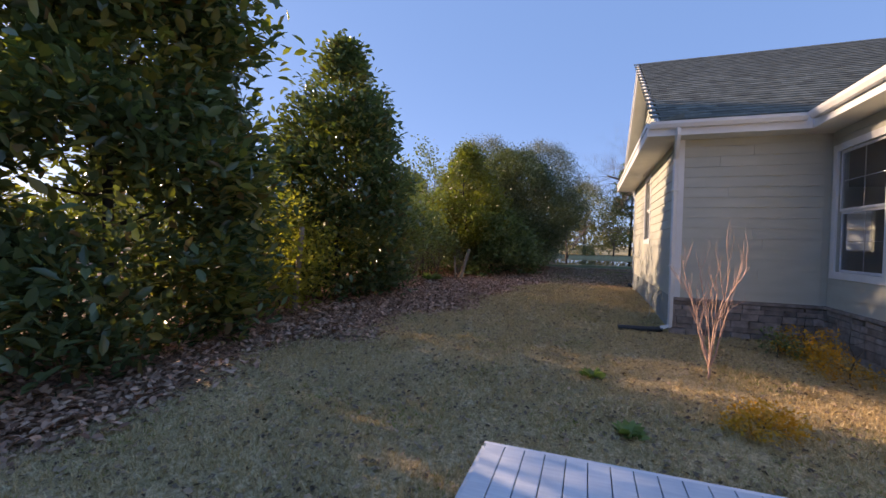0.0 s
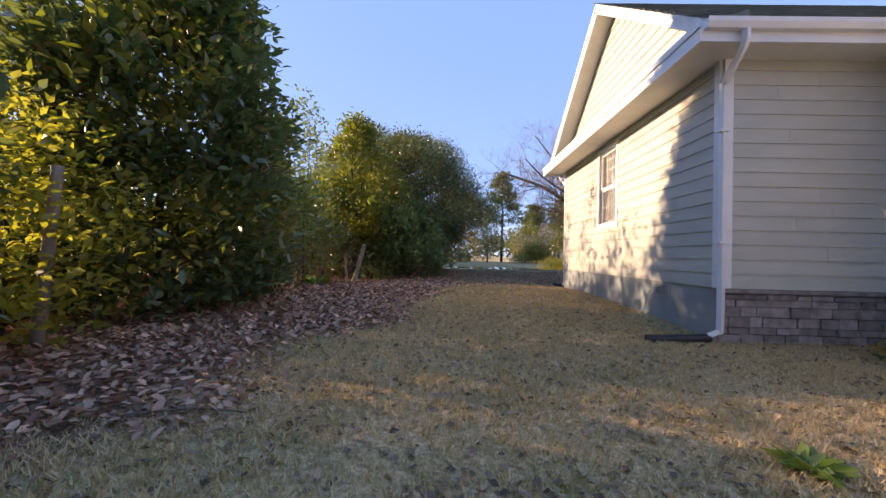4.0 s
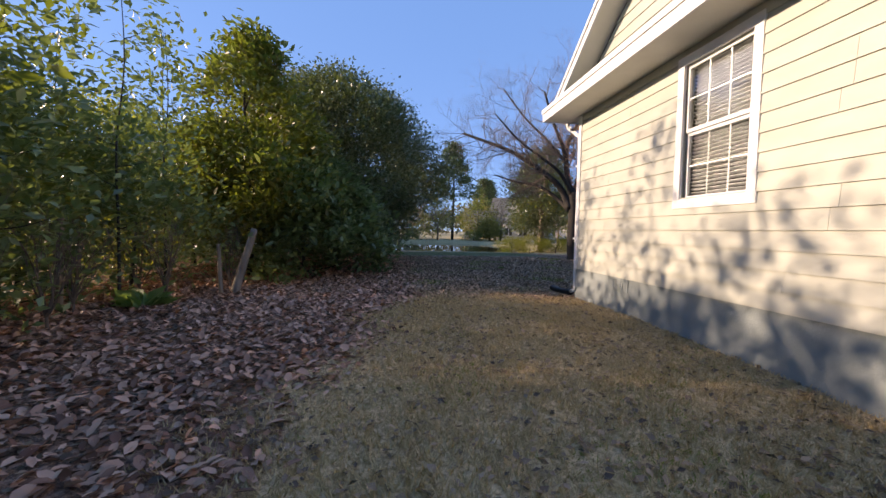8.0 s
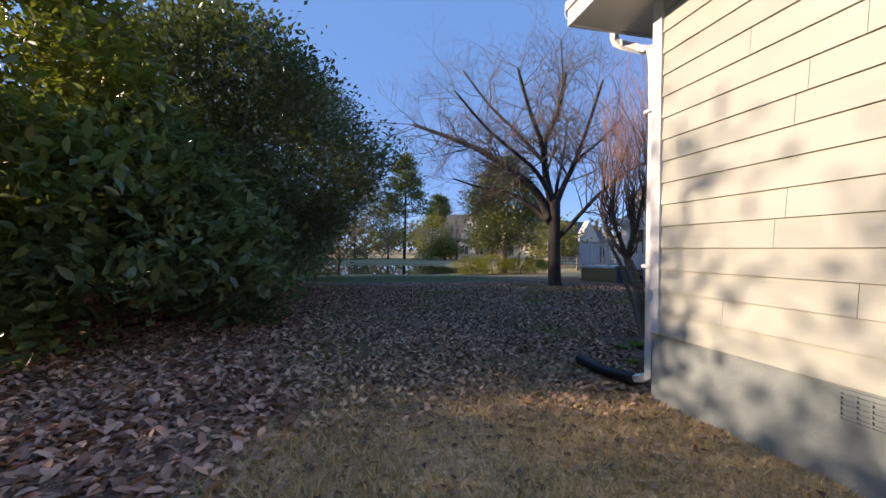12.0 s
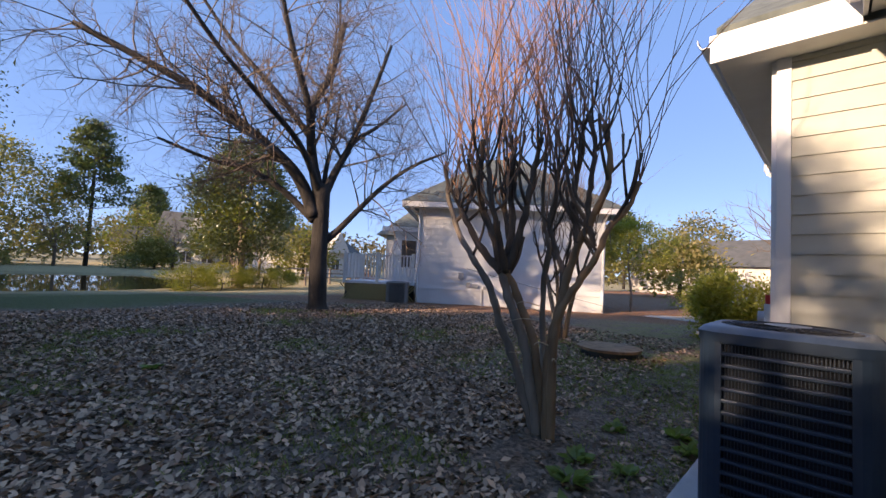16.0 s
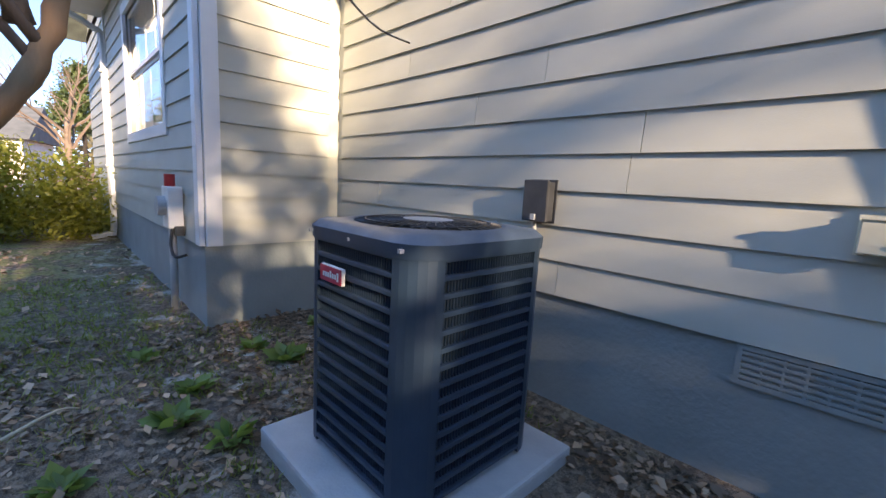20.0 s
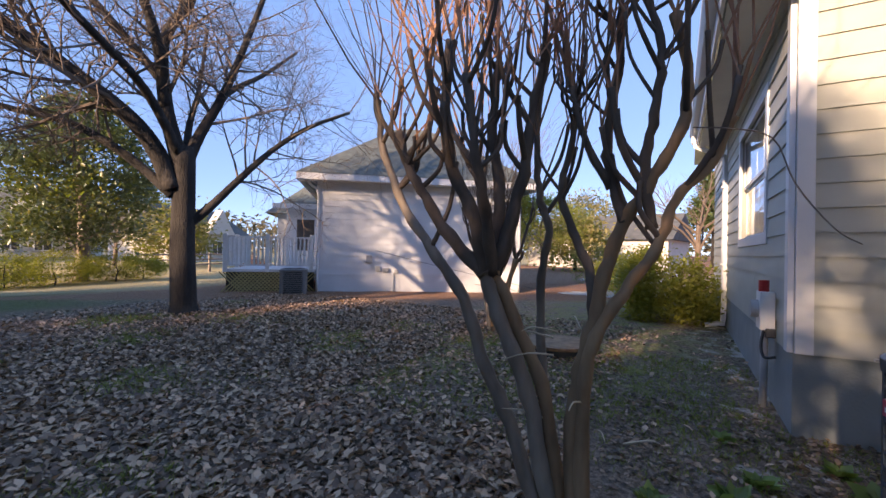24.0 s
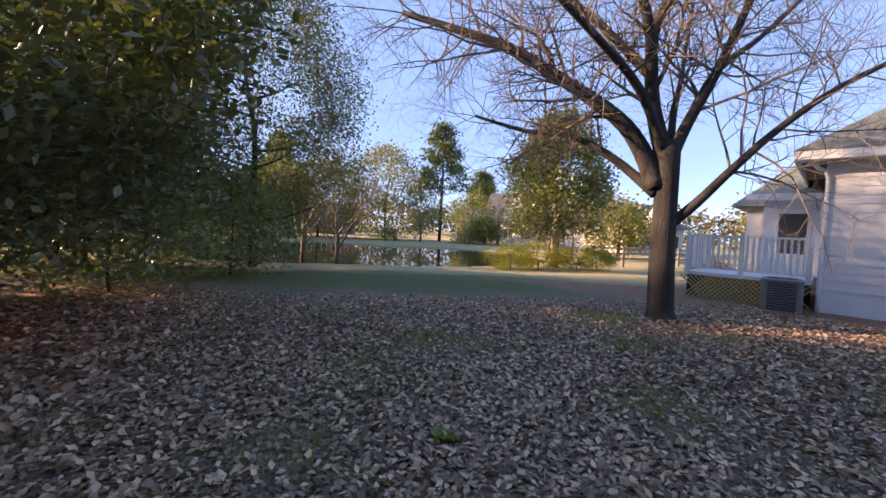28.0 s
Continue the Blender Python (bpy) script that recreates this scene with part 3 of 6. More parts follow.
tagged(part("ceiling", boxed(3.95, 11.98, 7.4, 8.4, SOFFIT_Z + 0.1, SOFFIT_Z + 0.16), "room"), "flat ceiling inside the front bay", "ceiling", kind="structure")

# roof
RIDGE = (3.62, 6.47)
roof = empty("roof", (0, 0, 3.7), "grey-green asphalt shingle roof with white eaves", "roof", kind="structure")
roof.location = (0, 0, 0)


def slab(name, outline, axis, lo, hi, material, parent, label=""):
    return part(name, prism(bmesh.new(), outline, axis, lo, hi), material, parent, label)


S0, N0 = (-0.46, 3.80), (7.80, 3.80)
slab("south_slope", [S0, RIDGE, (RIDGE[0], RIDGE[1] - 0.14), (S0[0], S0[1] - 0.10)], "x", -0.36, 12.3, "shingle", roof)
slab("north_slope", [RIDGE, N0, (N0[0], N0[1] - 0.10), (RIDGE[0], RIDGE[1] - 0.14)], "x", -0.36, 12.3, "shingle", roof)
# shingle tabs on the slope over the rear yard: the lower rows singly, the rest as one
slope = math.atan2(RIDGE[1] - S0[1], RIDGE[0] - S0[0])
tab_me = bpy.data.meshes.new("shingle_tab")
tb = prism(bmesh.new(), [(0.0, 0.004), (0.0, 0.017), (0.17, 0.007), (0.17, 0.004)], "x", 0.003, 0.322)
tb.to_mesh(tab_me)
tb.free()
tab_me.materials.append(M["shingle"])
rngt, singles, rest_v, rest_f = random.Random(21), 0, [], []
run = math.hypot(RIDGE[0] - S0[0], RIDGE[1] - S0[1])
for row in range(int(run / 0.143)):
    for col in range(20):
        m = Matrix.Translation((-0.36 + col * 0.325 - (0.16 if row % 2 else 0), S0[0], S0[1] + 0.003)) @ Matrix.Rotation(slope, 4, "X") @ Matrix.Translation((0, row * 0.143, rngt.uniform(0, 0.003)))
        if singles < 300 and col < 15:
            tab = new("shingle_tab", tab_me)
            tab.parent, tab.matrix_local = roof, m
            singles += 1
        else:
            base = len(rest_v)
            rest_v += [tuple(m @ v.co) for v in tab_me.vertices]
            rest_f += [tuple(base + i for i in p.vertices) for p in tab_me.polygons]
raw("shingle_field", rest_v, rest_f, "shingle", roof)["kind"] = "stuff"
# gable face and its lap boards
gable = slab("gable", [(0.0, 3.74), (3.62, 6.2), (7.31, 3.74)], "x", 0.0, 0.12, "siding", roof)
g_m, _ = wall_pose((0, 0), (0, 7.41))
z = 3.93
while z < 6.1:
    half0, half1 = (6.30 - z) / 0.667, (6.30 - z - 0.2) / 0.667
    if half1 < 0.05:
        break
    p = part("plank", plank_mesh(3.62 - half0, 3.62 + half0, z, z + 0.2, half0 - half1, half0 - half1), "siding", roof)
    p.matrix_world = g_m
    z += COURSE
# raking boards, their soffits, the pent eave below the gable
for lo, hi in ((S0, RIDGE), (N0, RIDGE)):
    slab("rake_board", [(lo[0], lo[1] - 0.2), (lo[0], lo[1] - 0.02), (hi[0], hi[1] - 0.02), (hi[0], hi[1] - 0.22)], "x", -0.40, -0.362, "trim", roof)
    slab("rake_trim", [(lo[0], lo[1] - 0.06), (lo[0], lo[1] + 0.01), (hi[0], hi[1] + 0.01), (hi[0], hi[1] - 0.06)], "x", -0.425, -0.402, "trim", roof)
    slab("rake_soffit", [(lo[0], lo[1] - 0.16), (lo[0], lo[1] - 0.14), (hi[0], hi[1] - 0.16), (hi[0], hi[1] - 0.18)], "x", -0.36, 0.0, "soffit", roof)
slab("pent_roof", [(-0.55, FASCIA_TOP), (-0.55, FASCIA_TOP - 0.02), (0.0, 3.84), (0.0, 3.93)], "y", -0.46, 7.80, "shingle", roof, "strip of shingles below the gable")
part("fascia", boxed(-0.58, -0.55, -0.49, 7.83, SOFFIT_Z - 0.02, FASCIA_TOP), "trim", roof)
part("fascia_lip", boxed(-0.60, -0.582, -0.51, 7.85, FASCIA_TOP - 0.07, FASCIA_TOP + 0.01), "trim", roof)
part("soffit", boxed(-0.55, 0.0, -0.46, 7.80, SOFFIT_Z - 0.006, SOFFIT_Z + 0.012), "soffit", roof)
part("soffit", boxed(0.002, 2.3, -0.46, -0.002, SOFFIT_Z - 0.006, SOFFIT_Z + 0.012), "soffit", roof)
part("fascia", boxed(-0.55, 1.85, -0.49, -0.46, SOFFIT_Z - 0.02, FASCIA_TOP), "trim", roof)
part("soffit", boxed(0.002, 3.6, 7.312, 7.78, SOFFIT_Z - 0.006, SOFFIT_Z + 0.012), "soffit", roof)
part("fascia", boxed(-0.55, 3.6, 7.80, 7.83, SOFFIT_Z - 0.02, FASCIA_TOP), "trim", roof)
# front bay roof
slab("bay_slope", [(3.58, 3.80), (8.0, 6.6), (12.3, 3.80), (12.3, 3.70), (8.0, 6.48), (3.58, 3.70)], "y", 6.0, 8.86, "shingle", roof)
part("soffit", boxed(3.60, 3.928, 7.412, 8.86, SOFFIT_Z - 0.09, SOFFIT_Z - 0.07), "soffit", roof)
part("soffit", boxed(3.928, 9.2, 8.412, 8.86, SOFFIT_Z - 0.09, SOFFIT_Z - 0.07), "soffit", roof)
part("fascia", boxed(3.57, 3.60, 7.83, 8.88, SOFFIT_Z - 0.10, FASCIA_TOP - 0.03), "trim", roof)
part("fascia", boxed(3.57, 9.2, 8.88, 8.91, SOFFIT_Z - 0.10, FASCIA_TOP - 0.03), "trim", roof)
slab("bay_gable", [(3.93, 3.6), (8.0, 6.2), (12.0, 3.6)], "y", 8.30, 8.41, "siding", roof)
# rear wing roof
slab("wing_slope", [(1.84, 3.80), (7.2, 7.0), (12.3, 3.80), (12.3, 3.70), (7.2, 6.88), (1.84, 3.70)], "y", -5.0, 3.0, "shingle", roof)
part("fascia", boxed(1.82, 1.85, -5.0, -0.49, SOFFIT_Z - 0.02, FASCIA_TOP), "trim", roof)
part("soffit", boxed(1.85, 2.298, -5.0, -0.002, SOFFIT_Z - 0.008, SOFFIT_Z + 0.01), "soffit", roof)


def gutter(path_a, path_b, out, name="gutter", label="white metal gutter"):
    """A half-open box gutter between two points along an eave; out is its outward way."""
    a, b, o = Vector(path_a), Vector(path_b), Vector(out)
    prof = [(0.0, 0.0), (0.0, -0.11), (0.08, -0.11), (0.115, -0.05), (0.12, 0.0), (0.112, 0.0), (0.105, -0.05), (0.075, -0.102), (0.008, -0.102), (0.008, 0.0)]
    bm = bmesh.new()
    ra = [bm.verts.new(a + o * u + Vector((0, 0, v))) for u, v in prof]
    rb = [bm.verts.new(b + o * u + Vector((0, 0, v))) for u, v in prof]
    bm.faces.new(ra)
    bm.faces.new(rb[::-1])
    for i in range(len(prof)):
        j = (i + 1) % len(prof)
        bm.faces.new((ra[i], ra[j], rb[j], rb[i]))
    bmesh.ops.recalc_face_normals(bm, faces=bm.faces[:])
    return tagged(part(name, bm, "trim"), label, "gutter", kind="structure")


gutter((-0.55, -0.49, FASCIA_TOP), (1.72, -0.49, FASCIA_TOP), (0, -1, 0))
gutter((-0.55, 7.83, FASCIA_TOP), (3.56, 7.83, FASCIA_TOP), (0, 1, 0))
gutter((1.82, -0.62, FASCIA_TOP), (1.82, -5.0, FASCIA_TOP), (-1, 0, 0))
gutter((3.57, 8.91, FASCIA_TOP - 0.03), (9.2, 8.91, FASCIA_TOP - 0.03), (0, 1, 0))


def downspout(path, label, straps=(1.2, 2.6)):
    """A boxy white downspout along a path, with elbows and straps."""
    top = empty("downspout", (0, 0, 0), label, "downspout")
    pts = smooth_path(path, 3)
    v, f = tube_rings(pts, [0.044] * len(pts), 4)
    raw("pipe", v, f, "trim", top)
    x, y = path[3][0], path[3][1]
    for zz in straps:
        part("strap", boxed(x - 0.055, x + 0.055, y - 0.055, y + 0.055, zz, zz + 0.03), "trim", top)
    return top


downspout([(-0.1, -0.56, 3.64), (-0.1, -0.52, 3.46), (-0.045, -0.12, 3.22), (-0.045, -0.075, 3.05), (-0.045, -0.075, 1.6), (-0.045, -0.075, 0.22), (-0.08, -0.075, 0.1), (-0.2, -0.07, 0.05)], "white square downspout at the stone corner")
downspout([(-0.02, 7.89, 3.64), (-0.02, 7.86, 3.46), (0.03, 7.54, 3.24), (0.03, 7.385, 3.05), (0.03, 7.385, 1.6), (0.03, 7.385, 0.34), (0.03, 7.40, 0.22), (0.02, 7.58, 0.15)], "white square downspout at the front corner")
downspout([(8.85, 8.96, 3.6), (8.85, 8.93, 3.4), (8.85, 8.55, 3.2), (8.85, 8.47, 3.0), (8.85, 8.47, 1.5), (8.85, 8.47, 0.25), (8.85, 8.55, 0.15), (8.85, 8.75, 0.1)], "white downspout at the end of the bay")


def drain_pipe(path, label):
    """A black corrugated drain pipe lying on the ground."""
    pts = smooth_path(path, 14)
    r = [0.062 if i % 2 else 0.053 for i in range(len(pts))]
    return tagged(tube("drain_pipe", pts, r, "black", None, "", 12), label, "pipe")


drain_pipe([(-0.16, -0.06, 0.02), (-0.4, -0.05, 0.0), (-0.65, -0.03, -0.01), (-0.93, -0.01, -0.02)], "black corrugated drain pipe on the lawn")
drain_pipe([(0.02, 7.56, 0.14), (0.0, 7.8, 0.11), (-0.03, 8.1, 0.10), (-0.01, 8.48, 0.10)], "black corrugated drain pipe on the leaves")

# ledge stone base of the rear walls
def ledge(name, p0, p1, label, seed):
    m, length = wall_pose(p0, p1)
    st = part(name, boxed(0, length, -0.2, 0.015, -0.6, SIDING_Z - 0.06), "mortar")
    st.matrix_world = m
    tagged(st, label, "stone base", kind="structure")
    part("stone_cap", boxed(0, length, -0.02, 0.075, SIDING_Z - 0.055, SIDING_Z - 0.005, bevel=0.006), "stone", st)
    r, z = random.Random(seed), -0.3
    while z < SIDING_Z - 0.08:
        h, u = r.choice((0.085, 0.10, 0.13, 0.15)), -0.04
        h = min(h, SIDING_Z - 0.06 - z)
        while u < length:
            w = r.uniform(0.16, 0.42)
            bm = boxed(max(u, -0.05), min(u + w - 0.012, length + 0.05), 0.01, 0.035 + r.uniform(0, 0.03), z, z + h - 0.012)
            for vert in bm.verts:
                vert.co += Vector((r.uniform(-0.008, 0.008), r.uniform(-0.006, 0.006), r.uniform(-0.006, 0.006)))
            part("stone", bm, "stone", st)
            u += w
        z += h
    return st


ledge("stone_base", (2.3, 0), (0, 0), "stacked grey-brown ledge stone base", 3)
ledge("stone_base", (2.3, -4.5), (2.3, 0), "stacked ledge stone base of the rear wing", 4)

# ---- painted deck by the rear door ----
deck = empty("deck", (0, 0, 0), "low deck of pale painted planks", "deck")
x = -2.14
while x < 2.2:
    part("plank", boxed(x, x + 0.128, -9.6, -5.9, 0.11, 0.15, bevel=0.004), "deck", deck)
    x += 0.135
part("rim_board", boxed(-2.16, 2.2, -5.895, -5.86, -0.12, 0.145), "deck", deck)
part("rim_board", boxed(-2.18, -2.145, -9.6, -5.86, -0.12, 0.108), "deck", deck)
for px in (-2.05, 0.0, 2.05):
    part("post", boxed(px - 0.05, px + 0.05, -6.0, -5.9, -0.4, 0.105), "deck", deck)


# ---- heat pump ----
def louvre_face(w, h, m, parent, rows, seed, steel="ac_blue"):
    """The louvred guard of one side: bars across, thin fins behind, in the side's own frame."""
    for i in range(rows + 1):
        z = h * i / rows
        bm = bmesh.new()
        box(bm, -w / 2, w / 2, -0.006, 0.02, z - 0.009, z + 0.009, 0.004)
        p = part("louvre", bm, steel, parent)
        p.matrix_local = m
    bm = bmesh.new()
    k = int(w / 0.0135)
    for j in range(k + 1):
        u = -w / 2 + w * j / k
        box(bm, u - 0.0016, u + 0.0016, 0.004, 0.012, 0, h)
    p = part("fin_grid", bm, steel, parent)
    p["kind"] = "stuff"
    p.matrix_local = m
    return p


def heat_pump(name, at, turn, size, tall, label, rows=14, badge=True, steel="ac_blue", lid="ac_top"):
    ac = empty(name, at, label, "heat pump")
    ac.rotation_euler = (0, 0, radians(turn))
    s, c = size / 2, 0.115
    part("base_pan", boxed(-s + 0.045, s - 0.045, -s + 0.045, s - 0.045, 0.0, 0.035, bevel=0.006), steel, ac)
    # solid block; its near-black colour gives the shaded gaps between the louvres
    part("coil", boxed(-s + 0.05, s - 0.05, -s + 0.05, s - 0.05, 0.03, tall - 0.08), "coil", ac, "finned coil, coloured near black as a shaded recess")
    for sx in (-1, 1):
        for sy in (-1, 1):
            arc = [(s - c + c * math.sin(g), s - c + c * math.cos(g)) for g in np.linspace(0, math.pi / 2, 7)]
            o = [(sx * u, sy * v) for u, v in arc] + [(sx * (s - 0.03), sy * (s - c)), (sx * (s - c), sy * (s - 0.03))]
            part("corner_post", prism(bmesh.new(), o, "z", 0.02, tall - 0.055), steel, ac)
    for i in range(4):
        m = Matrix.Rotation(i * math.pi / 2, 4, "Z") @ Matrix.Translation((0, -s + 0.006, 0.045)) @ Matrix.Identity(4)
        louvre_face(size - 2 * c, tall - 0.12, m, ac, rows, i, steel)
    # lid with its round grille
    seg, hole = 48, s * 0.83
    bm = bmesh.new()
    def rim(r, z, square):
        out = []
        for k in range(seg):
            a = 2 * math.pi * (k + 0.5) / seg
            if square:
                q = min(1 / max(abs(math.cos(a)), 1e-6), 1 / max(abs(math.sin(a)), 1e-6))
                q = min(q, 1.26)
                out.append(bm.verts.new((r * q * math.cos(a), r * q * math.sin(a), z)))
            else:
                out.append(bm.verts.new((r * math.cos(a), r * math.sin(a), z)))
        return out
    rings = [rim(s + 0.008, tall - 0.075, True), rim(s + 0.010, tall - 0.03, True), rim(s - 0.012, tall - 0.006, True), rim(hole + 0.02, tall + 0.004, False), rim(hole, tall + 0.002, False), rim(hole - 0.01, tall - 0.05, False)]
    for p, q in zip(rings[1:], rings[2:]):
        for k in range(seg):
            bm.faces.new((p[k], p[(k + 1) % seg], q[(k + 1) % seg], q[k]))
    bmesh.ops.delete(bm, geom=rings[0], context="VERTS")
    # in ac_top the worn lid also carries painted skylight
    part("lid", bm, lid, ac, "worn grey lid with a round fan opening", True)
    bm = bmesh.new()
    skirt = [rim(s + 0.008, tall - 0.075, True), rim(s + 0.0105, tall - 0.028, True)]
    for k in range(seg):
        bm.faces.new((skirt[0][k], skirt[0][(k + 1) % seg], skirt[1][(k + 1) % seg], skirt[1][k]))
    part("lid_skirt", bm, steel, ac, "", True)
    # near-black plug stands for the shaded depth under the fan
    part("fan_well_shade", prism(bmesh.new(), [((hole - 0.01) * math.cos(a), (hole - 0.01) * math.sin(a)) for a in np.linspace(0, 2 * math.pi, 32, endpoint=False)], "z", tall - 0.2, tall - 0.05), "coil", ac)
    wires_v, wires_f = [], []
    for k in range(40):
        a = 2 * math.pi * k / 40
        b = a + 0.16
        tube_rings([(0.10 * math.cos(b), 0.10 * math.sin(b), tall + 0.012), (hole * 0.6 * math.cos(a + 0.05), hole * 0.6 * math.sin(a + 0.05), tall + 0.01), (hole * math.cos(a), hole * math.sin(a), tall + 0.0)], [0.0028] * 3, 4, wires_v, wires_f)
    for r in (0.12, hole * 0.45, hole * 0.65, hole * 0.85):
        tube_rings([(r * math.cos(a), r * math.sin(a), tall + 0.008) for a in np.linspace(0, 2 * math.pi, 33)], [0.003] * 33, 4, wires_v, wires_f)
    raw("fan_grille", wires_v, wires_f, "dark_box", ac)
    part("hub", prism(bmesh.new(), [(0.10 * math.cos(a), 0.10 * math.sin(a)) for a in np.linspace(0, 2 * math.pi, 20, endpoint=False)], "z", tall + 0.0, tall + 0.014), "grey_box", ac, "pale round motor cap")
    for k in range(5):
        a = 2 * math.pi * k / 5
        bl = part("fan_blade", boxed(0.06, hole * 0.9, -0.07, 0.07, -0.003, 0.003), "dark_box", ac)
        bl.matrix_local = Matrix.Translation((0, 0, tall - 0.04)) @ Matrix.Rotation(a, 4, "Z") @ Matrix.Rotation(0.35, 4, "X")
    if badge:
        bd = part("badge", boxed(0.0, 0.15, 0.0, 0.014, 0.0, 0.062, bevel=0.004), "white", ac, "red and white maker's badge")
        bd.location = (0.02, s + 0.006, tall - 0.22)
        part("badge_face", boxed(0.003, 0.147, 0.0145, 0.018, 0.003, 0.059), "badge_red", bd)
        for k in range(7):
            part("badge_mark", boxed(0.016 + k * 0.0165, 0.027 + k * 0.0165, 0.0185, 0.0195, 0.02 - (0.006 if k == 0 else 0), 0.037 + (0.008 if k in (0, 3) else 0)), "white", bd)
    for sx in (-1, 1):
        for sy in (-1, 1):
            for t in (-0.5, 0.0, 0.5):
                part("screw", boxed(t * size * 0.8 - 0.006, t * size * 0.8 + 0.006, sy * (s + 0.004) - 0.008, sy * (s + 0.004) + 0.008, tall - 0.055, tall - 0.043), "grey_box", ac) if sx > 0 else None
    return ac


PAD_TOP = 0.105
pad = tagged(part("concrete_pad", boxed(1.24, 2.2, 7.70, 8.66, -0.05, PAD_TOP, bevel=0.015), "concrete"), "square concrete pad under the heat pump", "pad")
heat_pump("heat_pump", (1.70, 8.18, PAD_TOP), 0, 0.70, 0.935, "dark blue-grey heat pump with louvred sides")


def wall_box(name, pose_m, u0, u1, z0, z1, deep, material, label, category):
    b = empty(name, (0, 0, 0), label, category)
    b.matrix_world = pose_m
    part("back_plate", boxed(u0 - 0.012, u1 + 0.012, 0.02, 0.032, z0 - 0.012, z1 + 0.012), material, b)
    part("body", boxed(u0, u1, 0.03, deep - 0.02, z0, z1, bevel=0.006), material, b)
    part("cover", boxed(u0 - 0.006, u1 + 0.006, deep - 0.02, deep, z0 - 0.004, z1 + 0.008, bevel=0.005), material, b)
    return b


dis = wall_box("disconnect_box", north_pose, 1.655, 1.79, 1.03, 1.235, 0.11, "dark_box", "dark grey disconnect box on the siding", "electric box")
part("latch", boxed(1.71, 1.735, 0.11, 0.122, 1.035, 1.065), "grey_box", dis)
cond = empty("conduit", (0, 0, 0), "grey flexible conduit down to the heat pump", "conduit")
cond.matrix_world = north_pose
tube("hose", smooth_path([(1.74, 0.07, 1.05), (1.74, 0.07, 0.85), (1.76, 0.10, 0.62), (1.86, 0.24, 0.50), (1.80, 0.42, 0.46)], 5), 0.013, "grey_box", cond)
tube("line_set", smooth_path([(1.92, 0.0, 0.30), (1.92, 0.12, 0.30), (1.91, 0.3, 0.28), (1.90, 0.5, 0.26)], 5), 0.022, "black", cond, "black insulated refrigerant line")
out = wall_box("outlet_cover", north_pose, 0.35, 0.50, 1.045, 1.155, 0.085, "outlet", "beige weatherproof outlet cover on the siding", "outlet")
part("hinge", boxed(0.34, 0.51, 0.07, 0.09, 1.153, 1.165), "outlet", out)
part("plug_mark", boxed(0.39, 0.43, 0.086, 0.089, 1.065, 1.075), "black", out)


def vent(pose_m, u0, u1, z0, z1, label):
    v = empty("foundation_vent", (0, 0, 0), label, "vent")
    v.matrix_world = pose_m
    part("backing", boxed(u0, u1, 0.0065, 0.009, z0, z1), "foundation", v)
    for a, b, c, d in ((u0 - 0.02, u0, z0 - 0.02, z1 + 0.02), (u1, u1 + 0.02, z0 - 0.02, z1 + 0.02), (u0, u1, z0 - 0.02, z0), (u0, u1, z1, z1 + 0.02)):
        part("frame", boxed(a, b, 0.0, 0.022, c, d), "foundation", v)
    n = 5
    for i in range(n):
        z = z0 + (z1 - z0) * (i + 0.5) / n
        part("slat", boxed(u0, u1, 0.0095, 0.02, z - 0.006, z + 0.006), "foundation", v)
    for i in range(1, 6):
        u = u0 + (u1 - u0) * i / 6
        part("bar", boxed(u - 0.005, u + 0.005, 0.0085, 0.0195, z0, z1), "foundation", v)
    return v


vent(north_pose, 0.36, 0.76, 0.49, 0.615, "blue-grey painted foundation vent")
vent(west_pose, 5.45, 5.85, 0.46, 0.60, "blue-grey vent in the side foundation")
vent(west_pose, 1.2, 1.6, 0.44, 0.58, "blue-grey vent by the hose")
hose_v = smooth_path([(-0.03, 1.55, 0.55), (-0.10, 1.62, 0.50), (-0.14, 1.72, 0.3), (-0.16, 1.7, 0.1), (-0.2, 1.5, 0.04), (-0.24, 1.35, 0.03)], 6)
tagged(tube("drain_hose", hose_v, 0.007, "outlet"), "thin pale hose hanging from the foundation", "hose")

meter = empty("meter", (0, 0, 0), "white utility box with a red cap on the bay", "meter")
meter.matrix_world = front_pose
part("box", boxed(0.5, 0.72, 0.03, 0.14, 0.72, 1.06, bevel=0.01), "white", meter)
part("dial", prism(bmesh.new(), [(0.61 + 0.08 * math.cos(a), 0.9 + 0.08 * math.sin(a)) for a in np.linspace(0, 2 * math.pi, 20, endpoint=False)], "y", 0.14, 0.2), "grey_box", meter)
part("red_cap", prism(bmesh.new(), [(0.6 + 0.04 * math.cos(a), 0.1 + 0.04 * math.sin(a)) for a in np.linspace(0, 2 * math.pi, 14, endpoint=False)], "z", 1.06, 1.16), "red", meter, "bright red cap")
tube("riser", [(0.62, 0.09, 0.72), (0.62, 0.09, 0.3), (0.62, 0.10, -0.1)], 0.03, "grey_box", meter)
tube("loop", smooth_path([(0.54, 0.1, 0.74), (0.50, 0.13, 0.6), (0.42, 0.12, 0.5), (0.36, 0.05, 0.52)], 5), 0.012, "black", meter)
part("valve", boxed(0.47, 0.53, 0.03, 0.1, 0.66, 0.74, bevel=0.008), "dark_box", meter)


